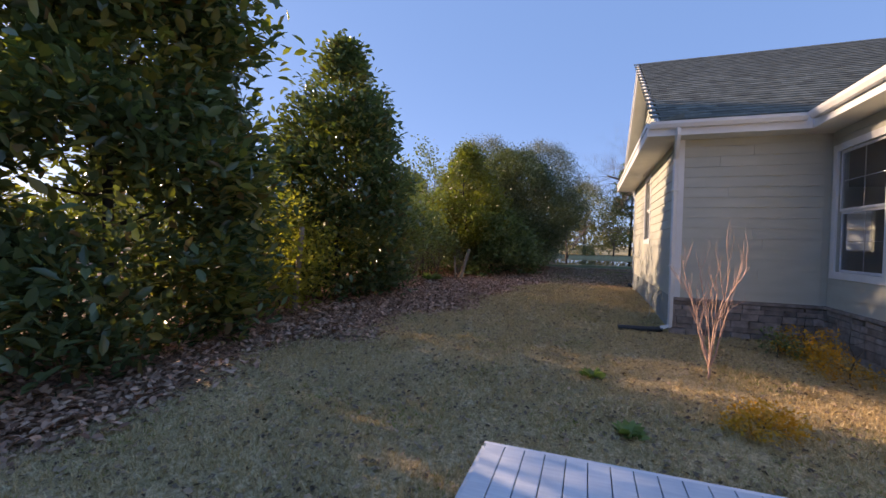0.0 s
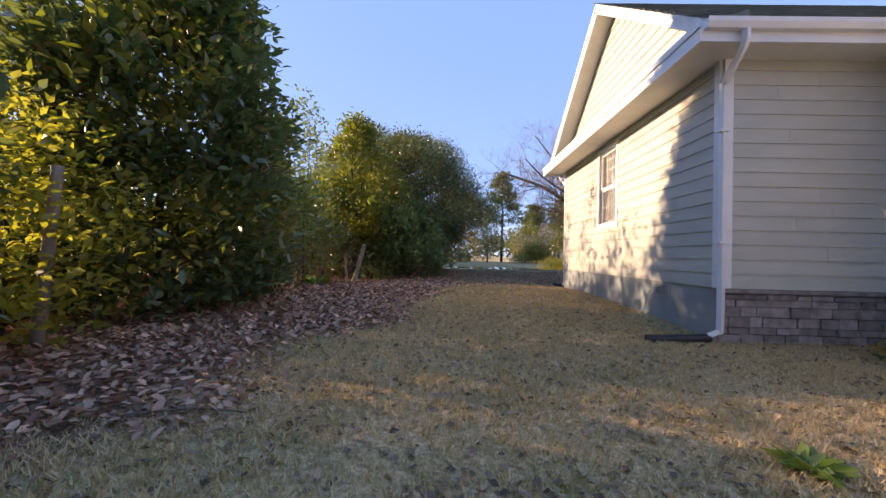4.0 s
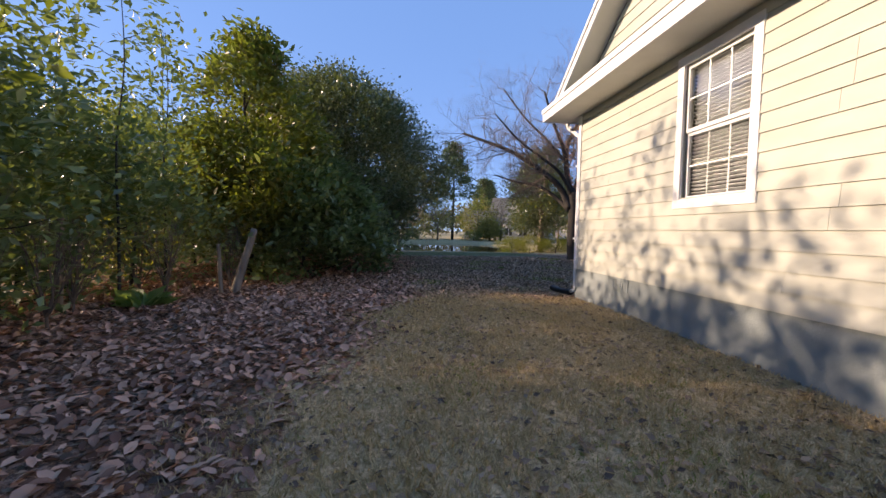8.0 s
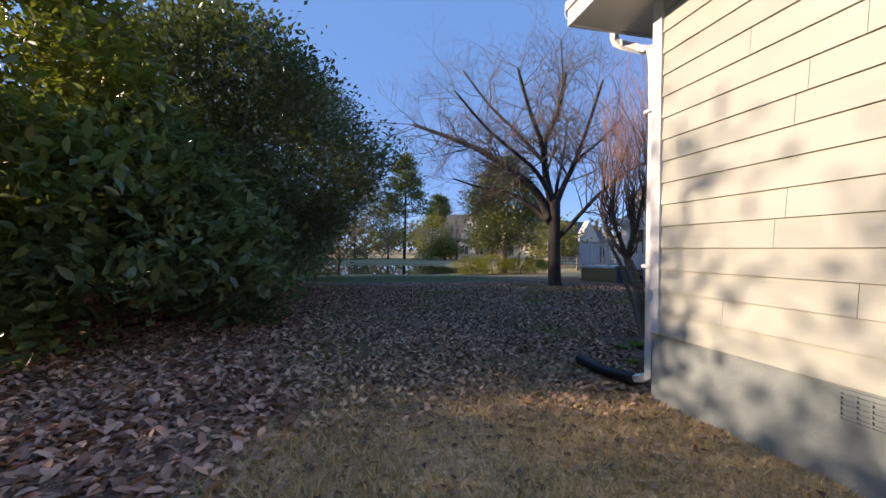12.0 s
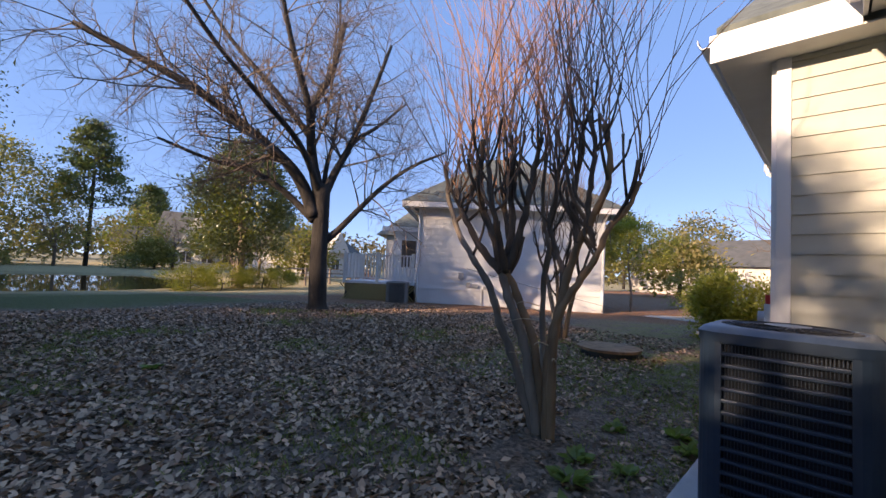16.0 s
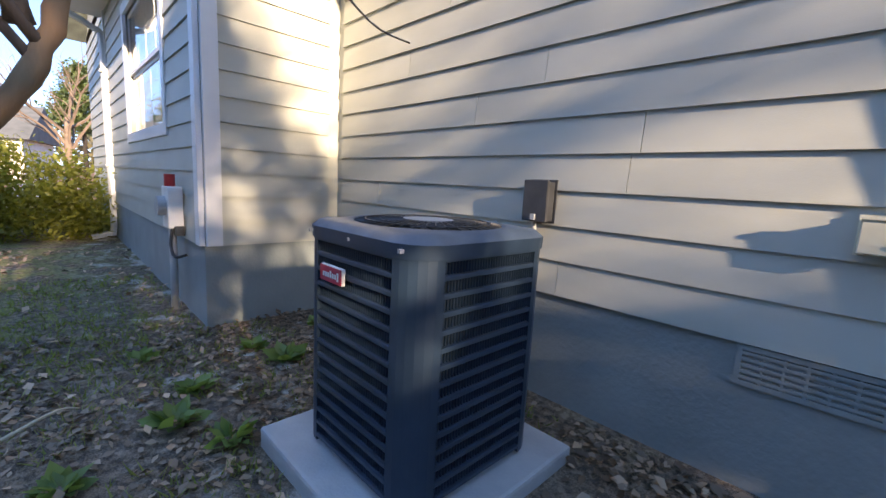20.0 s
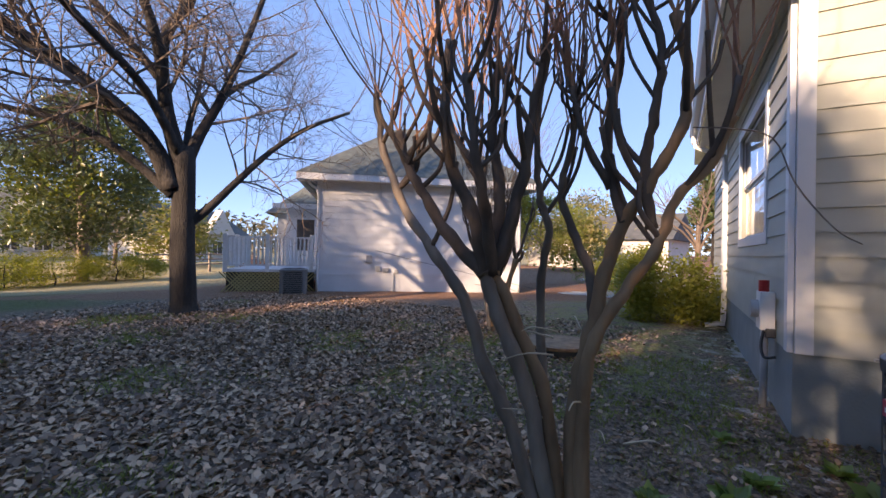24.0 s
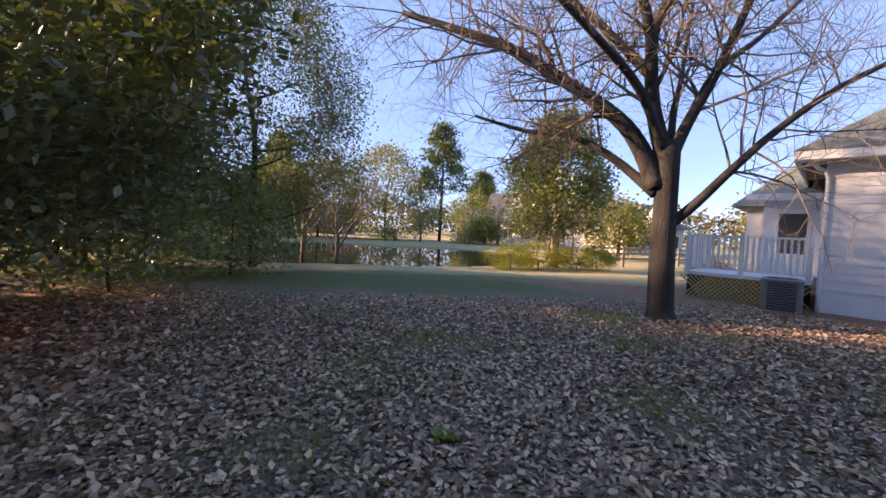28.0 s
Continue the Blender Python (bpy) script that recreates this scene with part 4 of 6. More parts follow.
# ---- the white neighbouring house ----
NB0, NB1 = Vector((12.86, 13.70)), Vector((8.71, 18.56))
nb_pose, nb_len = wall_pose(NB0, NB1)
nb = empty("neighbour_house", (0, 0, 0), "white-painted lap siding house with a grey hip roof", "house")
nb.matrix_world = nb_pose
part("wall", boxed(0, nb_len, -7.0, 0.0, -0.6, 3.4), "white_siding", nb)
part("foundation", boxed(0, nb_len, 0.0, 0.012, -0.6, 0.60), "white_siding", nb)
part("drip_edge", boxed(0, nb_len, 0.012, 0.03, 0.585, 0.62), "white_siding", nb)
z = 0.62
while z < 3.25:
    part("plank", plank_mesh(0.09, nb_len - 0.09, z, min(z + 0.2, 3.3)), "white_siding", nb)
    z += COURSE
for u in (0.0, nb_len - 0.09):
    part("corner_board", boxed(u, u + 0.09, 0.002, 0.032, 0.6, 3.3), "trim", nb)
part("frieze", boxed(0.09, nb_len - 0.09, 0.002, 0.035, 3.22, 3.38), "trim", nb)
part("soffit", boxed(-0.5, nb_len + 0.5, 0.0, 0.5, 3.38, 3.40), "soffit", nb)
part("fascia", boxed(-0.5, nb_len + 0.5, 0.5, 0.53, 3.36, 3.56), "trim", nb)
part("fascia", boxed(nb_len + 0.5, nb_len + 0.53, -7.0, 0.53, 3.36, 3.56), "trim", nb)
part("fascia", boxed(-0.53, -0.5, -7.0, 0.53, 3.36, 3.56), "trim", nb)
bm = bmesh.new()
e = [bm.verts.new(p) for p in ((-0.55, 0.55, 3.55), (nb_len + 0.55, 0.55, 3.55), (nb_len + 0.55, -8, 3.55), (-0.55, -8, 3.55), (nb_len / 2 - 0.6, -3.0, 6.0), (nb_len / 2 + 0.6, -3.0, 6.0), (nb_len / 2 + 0.6, -8, 6.0), (nb_len / 2 - 0.6, -8, 6.0))]
for f in ((0, 1, 5, 4), (1, 2, 6, 5), (3, 0, 4, 7), (4, 5, 6, 7), (3, 2, 1, 0), (2, 3, 7, 6)):
    bm.faces.new([e[i] for i in f])
bmesh.ops.recalc_face_normals(bm, faces=bm.faces[:])
part("roof", bm, "shingle", nb, "grey shingle hip roof")
for u, z0, w, h in ((4.75, 0.98, 0.18, 0.22), (4.5, 0.72, 0.14, 0.16), (4.25, 0.7, 0.2, 0.12), (3.95, 0.66, 0.12, 0.1)):
    part("utility_box", boxed(u, u + w, 0.03, 0.10, z0, z0 + h, bevel=0.008), "grey_box", nb, "small grey utility box")
tube("riser", [(4.1, 0.05, 0.66), (4.1, 0.05, -0.3)], 0.015, "grey_box", nb)
tube("downspout", smooth_path([(nb_len + 0.3, 0.5, 3.4), (nb_len + 0.12, 0.2, 3.2), (nb_len - 0.04, 0.07, 3.0), (nb_len - 0.04, 0.07, 1.5), (nb_len - 0.04, 0.07, 0.1)], 3), 0.045, "trim", nb, "", 4)
tube("downspout", smooth_path([(0.05, 0.5, 3.4), (0.05, 0.2, 3.2), (0.05, 0.07, 3.0), (0.05, 0.07, 1.5), (0.05, 0.07, 0.1)], 3), 0.045, "trim", nb, "", 4)
# rear wing, screened porch
part("wing_wall", boxed(nb_len - 0.1, nb_len + 1.9, -9.0, -4.2, -0.5, 2.7), "white_siding", nb)
part("porch_wall", boxed(nb_len + 0.05, nb_len + 1.3, -3.5, -2.6, 0.6, 2.9), "white_siding", nb)
part("screen", boxed(nb_len + 0.35, nb_len + 0.95, -2.6, -2.585, 1.3, 2.4), "screen", nb, "dark porch screen")
for a, b, c, d in ((0.27, 0.35, 1.2, 2.5), (0.95, 1.03, 1.2, 2.5), (0.35, 0.95, 2.4, 2.5), (0.35, 0.95, 1.2, 1.3)):
    part("screen_frame", boxed(nb_len + a, nb_len + b, -2.6, -2.57, c, d), "trim", nb)
part("porch_eave", boxed(nb_len - 0.05, nb_len + 1.7, -3.6, -2.2, 2.75, 2.92), "trim", nb)
bm = bmesh.new()
e = [bm.verts.new(p) for p in ((nb_len - 0.5, -3.8, 2.7), (nb_len + 2.3, -3.8, 2.7), (nb_len + 2.3, -9.5, 2.7), (nb_len - 0.5, -9.5, 2.7), (nb_len - 0.4, -6.6, 4.6), (nb_len + 0.6, -6.6, 4.6))]
for f in ((0, 1, 5, 4), (1, 2, 5), (2, 3, 4, 5), (3, 0, 4), (3, 2, 1, 0)):
    bm.faces.new([e[i] for i in f])
bmesh.ops.recalc_face_normals(bm, faces=bm.faces[:])
part("wing_roof", bm, "shingle", nb, "lower grey shingle roof")
nbdeck = empty("porch_deck", (0, 0, 0), "white railed deck over tan lattice", "deck")
nbdeck.matrix_world = nb_pose
D0, D1, DV0, DV1 = nb_len + 0.1, nb_len + 2.6, -2.6, -0.15
part("deck_floor", boxed(D0, D1, DV0, DV1, 0.66, 0.74), "white_siding", nbdeck)
for u0, u1, v0, v1 in ((D0, D1, DV1 - 0.04, DV1), (D1 - 0.04, D1, DV0, DV1)):
    for zz in (0.84, 1.66):
        part("rail", boxed(u0, u1, v0, v1, zz, zz + 0.05), "white", nbdeck)
    k = int(max(u1 - u0, v1 - v0) / 0.115)
    for i in range(k + 1):
        uu, vv = (u0 + (u1 - u0 - 0.035) * i / k, v0) if u1 - u0 > v1 - v0 else (u0, v0 + (v1 - v0 - 0.035) * i / k)
        part("baluster", boxed(uu, uu + 0.05, vv, vv + 0.04, 0.88, 1.67), "white", nbdeck)
for uu, vv in ((D0, DV1 - 0.06), ((D0 + D1) / 2, DV1 - 0.06), (D1 - 0.1, DV1 - 0.06), (D1 - 0.1, DV0), (D1 - 0.1, (DV0 + DV1) / 2)):
    part("post", boxed(uu, uu + 0.1, vv, vv + 0.1, 0.66, 1.78), "white", nbdeck)
for i in range(30):
    u = D0 - 0.66 + i * 0.11
    for sgn in (1, -1):
        a = u if sgn > 0 else u + 0.66
        if D0 <= u and u + 0.66 <= D1 + 0.3:
            bm = boxed(-0.46, 0.46, DV1 - 0.03 + 0.008 * sgn, DV1 - 0.022 + 0.008 * sgn, -0.02, 0.02)
            bmesh.ops.transform(bm, matrix=Matrix.Translation((u + 0.2, 0, 0.33)) @ Matrix.Rotation(sgn * 0.78, 4, "Y"), verts=bm.verts[:])
            part("lattice_strip", bm, "lattice", nbdeck)
# added dark sheet stands for the shade under the deck, behind the lattice
part("underdeck_shade", boxed(D0, D1, DV1 - 0.3, DV1 - 0.28, -0.1, 0.66), "bark", nbdeck)
p = nb_pose @ Vector((nb_len + 0.55, 0.45, 0))
heat_pump("neighbour_heat_pump", (p.x, p.y, 0.02), 45, 0.72, 0.78, "grey louvred heat pump beside the white deck", rows=12, badge=False, steel="mid_grey", lid="mid_grey")
# slack wires by the white house
for a, b, sag in (((9.8, 17.2, 1.35), (11.9, 12.9, 0.30), 0.02),):
    pts = [Vector(a).lerp(Vector(b), t) - Vector((0, 0, sag * math.sin(math.pi * t))) for t in np.linspace(0, 1, 10)]
    tagged(tube("wire", pts, 0.006, "black", None, "", 5), "black wire slanting to the ground by the white house", "wire")
# manhole style lid
lid = empty("round_lid", (5.5, 10.6, height(5.5, 10.6)), "round dark lid raised above the ground", "lid")
part("riser", prism(bmesh.new(), [(0.42 * math.cos(a), 0.42 * math.sin(a)) for a in np.linspace(0, 2 * math.pi, 24, endpoint=False)], "z", -0.1, 0.09), "dark_box", lid)
part("cover", prism(bmesh.new(), [(0.47 * math.cos(a), 0.47 * math.sin(a)) for a in np.linspace(0, 2 * math.pi, 28, endpoint=False)], "z", 0.09, 0.13), "crape_old", lid)
# the drive between the houses
tagged(part("driveway", boxed(13.6, 60.0, 9.0, 13.6, -0.1, 0.05, bevel=0.01), "road"), "pale concrete driveway between the houses", "driveway", kind="structure")

# ---- trees and shrubs ----
def z_at(x, y):
    return lie(x, y)


def crown(rng, centre, radius, z0, z1, clumps, leaf, per, shape="broad", taper=1.0, hollow=0.45, gaps=0.3, low=0.75, spread=0.22, droop=0.0):
    """Points, ways and sizes of leaves in clumps, within an uneven outline that narrows upwards."""
    pts, ways, sizes = [], [], []
    cx, cy = centre
    seed = rng.uniform(0, 100)
    made, tries = 0, 0
    while made < clumps and tries < clumps * 9:
        tries += 1
        h = rng.random() ** 0.9
        a = rng.uniform(0, 2 * math.pi)
        prof = (low + (1 - low) * min(1, h / 0.25)) * (1 - max(0.0, (h - 0.25) / 0.75) ** (1.0 + taper)) if taper < 9 else math.sqrt(max(0.02, 1 - (2 * h - 1) ** 2))
        wob = 1 + 0.46 * noise.noise((math.cos(a) * 1.6 + seed, math.sin(a) * 1.6, h * 5)) + 0.26 * noise.noise((math.cos(a) * 4 + seed, math.sin(a) * 4, h * 13))
        if rng.random() > 0.15 + 0.85 * prof:
            continue
        rho = radius * max(prof, 0.06) * wob * (hollow + (1 - hollow) * rng.random() ** 0.5)
        p = np.array((cx + rho * math.cos(a), cy + rho * math.sin(a), z0 + (z1 - z0) * h))
        if noise.noise((p[0] * 1.1 + seed, p[1] * 1.1, p[2] * 1.1)) < gaps - 0.6:
            continue
        out = np.array((math.cos(a), math.sin(a), 0.35 - droop))
        k = max(3, int(rng.gauss(per, per * 0.25)))
        for _ in range(k):
            d = out * 0.7 + np.array((rng.gauss(0, 0.6), rng.gauss(0, 0.6), rng.gauss(0, 0.5) - droop))
            pts.append(p + np.array((rng.gauss(0, spread), rng.gauss(0, spread), rng.gauss(0, spread * 0.8))))
            ways.append(d)
            sizes.append(leaf * rng.uniform(0.65, 1.25))
        made += 1
    return pts, ways, sizes


def leafy_tree(name, at, tall, radius, seed, label, category, leaf="magnolia", clumps=420, size=0.17, per=16, foot=0.35, taper=1.0, low=0.75, shape="broad", trunk=0.09, bark="bark", gaps=0.5, hollow=0.45, spread=0.22, droop=0.0, group="", limbs=12, accent=None):
    rng = random.Random(seed)
    nrng = np.random.default_rng(seed)
    x, y = at
    z = z_at(x, y) - 0.08
    t = empty(name, (x, y, z), label, category, group)
    inv = Matrix.Translation((-x, -y, -z))
    bend = [(rng.uniform(-0.15, 0.15) * radius * k, rng.uniform(-0.15, 0.15) * radius * k) for k in (0, 0.3, 0.6, 0.8, 0.5)]
    path = smooth_path([(b[0], b[1], tall * 0.92 * i / 4) for i, b in enumerate(bend)], 4)
    tube("trunk", path, [trunk * (1 - 0.85 * i / (len(path) - 1)) * (1.25 if i == 0 else 1) for i in range(len(path))], bark, t)
    for i in range(limbs):
        h = foot + (tall * 0.8 - foot) * (i + 0.5) / limbs
        p = path[min(int(h / (tall * 0.92) * (len(path) - 1)), len(path) - 1)]
        a = i * 2.4 + rng.uniform(-0.4, 0.4)
        r = radius * 0.75 * (1 - 0.7 * h / tall)
        tip = p + Vector((r * math.cos(a), r * math.sin(a), r * rng.uniform(0.2, 0.6)))
        tube("limb", smooth_path([p, p.lerp(tip, 0.5) + Vector((0, 0, -0.06 * r)), tip], 3), [trunk * 0.4 * (1 - 0.12 * k) for k in range(7)], bark, t, "", 5)
    pts, ways, sizes = crown(rng, (0, 0), radius, foot, tall, clumps, size, per, shape, taper, hollow, gaps, low, spread, droop)
    me = leaf_mesh(pts, ways, sizes, nrng, shape)
    link_mesh("foliage", me, leaf, t)
    # extra outer leaves, coloured as if the sun caught them
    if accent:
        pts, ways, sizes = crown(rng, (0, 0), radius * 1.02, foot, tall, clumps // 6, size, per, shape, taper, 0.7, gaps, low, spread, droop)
        link_mesh("sunlit_foliage", leaf_mesh(pts, ways, sizes, nrng, shape), accent, t)
    return t


HEDGE = "trees of the side hedge"
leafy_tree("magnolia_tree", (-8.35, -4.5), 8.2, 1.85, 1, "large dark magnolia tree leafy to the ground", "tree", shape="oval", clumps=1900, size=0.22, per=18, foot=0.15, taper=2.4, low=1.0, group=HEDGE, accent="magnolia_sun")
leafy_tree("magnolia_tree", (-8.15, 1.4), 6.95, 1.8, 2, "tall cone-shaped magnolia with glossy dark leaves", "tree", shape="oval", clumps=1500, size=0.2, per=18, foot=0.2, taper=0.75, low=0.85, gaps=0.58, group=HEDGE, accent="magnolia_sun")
leafy_tree("magnolia_tree", (-7.2, 10.7), 6.3, 1.9, 3, "magnolia behind the leaf bed, sunlight coloured into its olive leaves", "tree", leaf="magnolia_sun", shape="oval", clumps=1100, size=0.18, per=16, foot=1.0, taper=0.6, group=HEDGE)
leafy_tree("laurel_shrub", (-6.0, 11.3), 3.4, 2.1, 4, "broad green laurel shrub over brown leaves", "shrub", leaf="shrub", shape="oval", clumps=850, size=0.2, per=16, foot=0.15, taper=1.6, low=0.9, trunk=0.05, group=HEDGE)
leafy_tree("evergreen_tree", (-5.75, 14.7), 6.6, 2.95, 5, "wide dark evergreen leaning over the lawn", "tree", leaf="evergreen", clumps=2900, size=0.13, per=24, foot=1.1, taper=3.0, low=0.7, hollow=0.55, trunk=0.14, group=HEDGE, spread=0.28)
leafy_tree("evergreen_tree", (-9.6, 22.6), 7.4, 3.3, 6, "dark evergreen tree further down the hedge", "tree", leaf="evergreen", clumps=1500, size=0.17, per=18, foot=1.3, taper=1.9, trunk=0.13, group=HEDGE, spread=0.3)
leafy_tree("willow_oak", (-5.2, 24.6), 9.5, 3.4, 7, "feathery olive tree near the pond bank", "tree", leaf="oak_leaf", clumps=1700, size=0.11, per=34, foot=1.5, taper=3.0, low=0.5, shape="broad", trunk=0.14, group=HEDGE, spread=0.3, droop=0.25)
leafy_tree("willow_oak", (-9.6, 23.5), 10.0, 3.4, 8, "tall thin-leaved olive tree at the yard's edge", "tree", leaf="oak_leaf", clumps=1500, size=0.11, per=34, foot=2.0, taper=2.2, shape="broad", trunk=0.16, group=HEDGE, spread=0.3, droop=0.25)
# tall shrubs past x = -11 are added fillers that block the low sun
for k, (x, y, h, r, mat) in enumerate(((-9.9, -1.8, 1.8, 1.0, "yellow_shrub"), (-11.2, -0.2, 1.7, 1.2, "yellow_shrub"), (-8.1, -1.1, 2.7, 1.1, "yellow_shrub"), (-8.6, -2.0, 2.2, 0.9, "yellow_shrub"), (-8.2, 4.0, 3.4, 1.2, "shrub"), (-8.7, 5.9, 3.8, 1.3, "shrub"), (-8.3, 7.7, 3.4, 1.2, "shrub"), (-10.4, 9.6, 2.8, 1.5, "yellow_shrub"), (-4.7, 21.6, 2.8, 1.5, "shrub"), (-5.4, 18.2, 2.6, 1.4, "shrub"), (-9.5, 12.8, 4.2, 1.6, "shrub"), (-10.4, 16.5, 4.8, 1.9, "shrub"), (-11.4, 4.2, 1.9, 1.4, "yellow_shrub"), (-12.0, -6.2, 5.2, 1.9, "yellow_shrub"), (-10.0, -8.6, 5.6, 2.0, "shrub"), (-9.6, -12.0, 6.0, 2.2, "shrub"), (-12.2, 12.5, 5.2, 1.9, "yellow_shrub"), (-12.4, 15.5, 5.4, 2.0, "shrub"), (-11.6, 19.0, 5.2, 2.0, "shrub"), (-12.2, 23.0, 5.6, 2.1, "shrub"), (-9.4, 26.6, 4.4, 2.0, "shrub"), (-7.2, 29.2, 4.0, 1.8, "shrub"), (-9.9, 3.2, 3.6, 1.4, "shrub"), (-10.2, 6.6, 3.6, 1.5, "shrub"))):
    yel = mat == "yellow_shrub"
    leafy_tree("hedge_shrub", (x, y), h, r, 30 + k, "yellow-green shrub with light shining through" if yel else "green hedge shrub in the undergrowth", "shrub", leaf=mat, clumps=int(150 * r * h / 2), size=0.14, per=15, foot=0.25, taper=1.5, low=0.7, trunk=0.035, gaps=0.36, hollow=0.2, spread=0.26, group=HEDGE, limbs=8)
# slender saplings standing in the hedge; last two added to dapple the house walls
for k, (x, y, h) in enumerate(((-7.6, 6.3, 5.4), (-8.3, 5.2, 4.6), (-7.5, 4.2, 4.2), (-9.0, 7.2, 5.0), (-8.1, 8.5, 5.6), (-8.6, 9.4, 6.0))):
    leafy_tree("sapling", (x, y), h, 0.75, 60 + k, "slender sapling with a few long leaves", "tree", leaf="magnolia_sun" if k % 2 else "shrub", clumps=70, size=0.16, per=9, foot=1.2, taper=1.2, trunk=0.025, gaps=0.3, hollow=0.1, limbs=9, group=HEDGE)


def branchy(rng, start, way, length, radius, depth, verts, faces, up=0.15, wild=0.55, kids=5, sides=4):
    """Adds a bare branch and its side branches to lists of vertices and faces."""
    p, d = Vector(start), Vector(way).normalized()
    n = 5 if depth > 0 else 4
    path = [p.copy()]
    for i in range(n):
        d = (d + Vector((rng.gauss(0, 0.17), rng.gauss(0, 0.17), rng.gauss(0, 0.14) + up * 0.3))).normalized()
        p = p + d * (length / n)
        path.append(p.copy())
    tube_rings(path, [radius * (1 - 0.8 * i / n) for i in range(n + 1)], sides if depth > 0 else 3, verts, faces)
    if depth > 0:
        for k in range(kids):
            t = 0.25 + 0.75 * (k + rng.random()) / kids
            i = min(int(t * n), n - 1)
            q = path[i].lerp(path[i + 1], t * n - i)
            side = Vector((rng.gauss(0, 1), rng.gauss(0, 1), rng.gauss(0, 1)))
            e = (path[i + 1] - path[i]).normalized()
            side = (side - e * side.dot(e)).normalized()
            branchy(rng, q, e * (1 - wild) + side * wild + Vector((0, 0, up)), length * rng.uniform(0.45, 0.75) * (1.1 - 0.5 * t), radius * 0.5 * (1.15 - 0.6 * t), depth - 1, verts, faces, up, wild, kids, sides)


def bare_tree(name, at, limbs, label, seed, trunk_path, trunk_r, bark="bark", twig="twig", limb_r=0.09, kids=6, reach=1.6, depth=2, group=""):
    """A leafless tree: a trunk, heavy limbs through given bends (relative to the foot), and a net of twigs."""
    rng = random.Random(seed)
    z = z_at(*at) - 0.05
    t = empty(name, (*at, z), label, "tree", group)
    tp = smooth_path(trunk_path, 4)
    tr = [trunk_r * (1.55 if i == 0 else 1.15 if i == 1 else 1.0 - 0.2 * i / len(tp)) for i in range(len(tp))]
    tube("trunk", tp, tr, bark, t, "", 12)
    verts, faces = [], []
    for j, (pts, r) in enumerate(limbs):
        path = smooth_path(pts, 4)
        tube("limb", path, [r * (1 - 0.66 * i / (len(path) - 1)) for i in range(len(path))], bark, t, "", 8)
        n = len(path)
        for i in range(n // 3, n):
            for _ in range(1 if i % 2 else 2):
                e = (path[min(i + 1, n - 1)] - path[max(i - 1, 0)]).normalized()
                side = Vector((rng.gauss(0, 1), rng.gauss(0, 1), rng.gauss(0.25, 1)))
                side = (side - e * side.dot(e)).normalized()
                rr = r * (1 - 0.75 * i / (n - 1)) * 0.34
                branchy(rng, path[i], e * 0.55 + side * 0.75, reach * rng.uniform(0.5, 1.1), max(rr, 0.009), depth, verts, faces, 0.05, 0.6, kids)
    tw = raw("twig_net", verts, faces, twig, t)
    tw["kind"] = "stuff"
    return t


V = Vector
O = V((4.12, 17.1, 0))
def rel(*pts):
    return [V(p) - O for p in pts]
bare_tree("bare_maple", (4.12, 17.1), [
    (rel((3.95, 17.2, 2.3), (3.75, 17.36, 2.95), (3.31, 17.5, 3.54), (2.36, 18.0, 4.35), (1.52, 18.3, 4.9), (0.5, 18.7, 5.35), (-0.5, 19.2, 5.8)), 0.17),
    (rel((3.95, 17.2, 2.2), (3.5, 17.9, 2.9), (2.9, 18.5, 3.4), (2.2, 19.2, 3.6), (1.2, 19.8, 4.0)), 0.10),
    (rel((4.1, 17.15, 2.7), (3.98, 17.25, 3.2), (3.87, 17.35, 3.9), (3.85, 17.4, 5.0), (4.25, 17.3, 6.0), (4.5, 17.2, 7.4)), 0.16),
    (rel((3.87, 17.35, 3.75), (3.54, 17.0, 4.8), (2.95, 16.7, 5.8), (2.4, 16.4, 7.0)), 0.11),
    (rel((4.14, 17.12, 2.8), (4.35, 17.05, 3.4), (4.68, 16.9, 4.2), (4.95, 16.6, 5.3), (5.4, 16.4, 6.9)), 0.12),
    (rel((4.14, 17.15, 2.9), (4.45, 17.6, 3.7), (4.9, 18.1, 4.6), (5.3, 18.5, 6.2)), 0.08),
    (rel((4.05, 17.15, 2.9), (3.3, 16.8, 3.8), (2.3, 16.3, 4.3), (1.2, 15.9, 4.9), (0.2, 15.7, 5.8)), 0.085),
    (rel((4.35, 17.06, 3.4), (5.0, 17.3, 4.4), (6.0, 17.5, 5.2), (7.2, 17.8, 6.3)), 0.085),
    (rel((3.9, 17.4, 4.2), (3.2, 18.1, 5.4), (2.3, 18.8, 6.6), (1.4, 19.3, 8.0)), 0.085),
    (rel((4.25, 17.3, 5.8), (4.6, 17.6, 7.0), (4.4, 17.4, 8.6)), 0.06),
    (rel((4.2, 17.08, 1.7), (4.5, 16.9, 2.05), (4.9, 16.7, 2.58), (5.4, 16.4, 3.22), (6.0, 16.04, 3.8), (6.8, 15.6, 4.3)), 0.095),
], "bare dark-barked tree spreading over leaf litter", 5, rel((4.14, 17.1, 0.0), (4.12, 17.1, 0.45), (4.1, 17.12, 1.3), (4.12, 17.15, 2.0), (4.12, 17.15, 3.1)), 0.225, kids=8, reach=2.2)


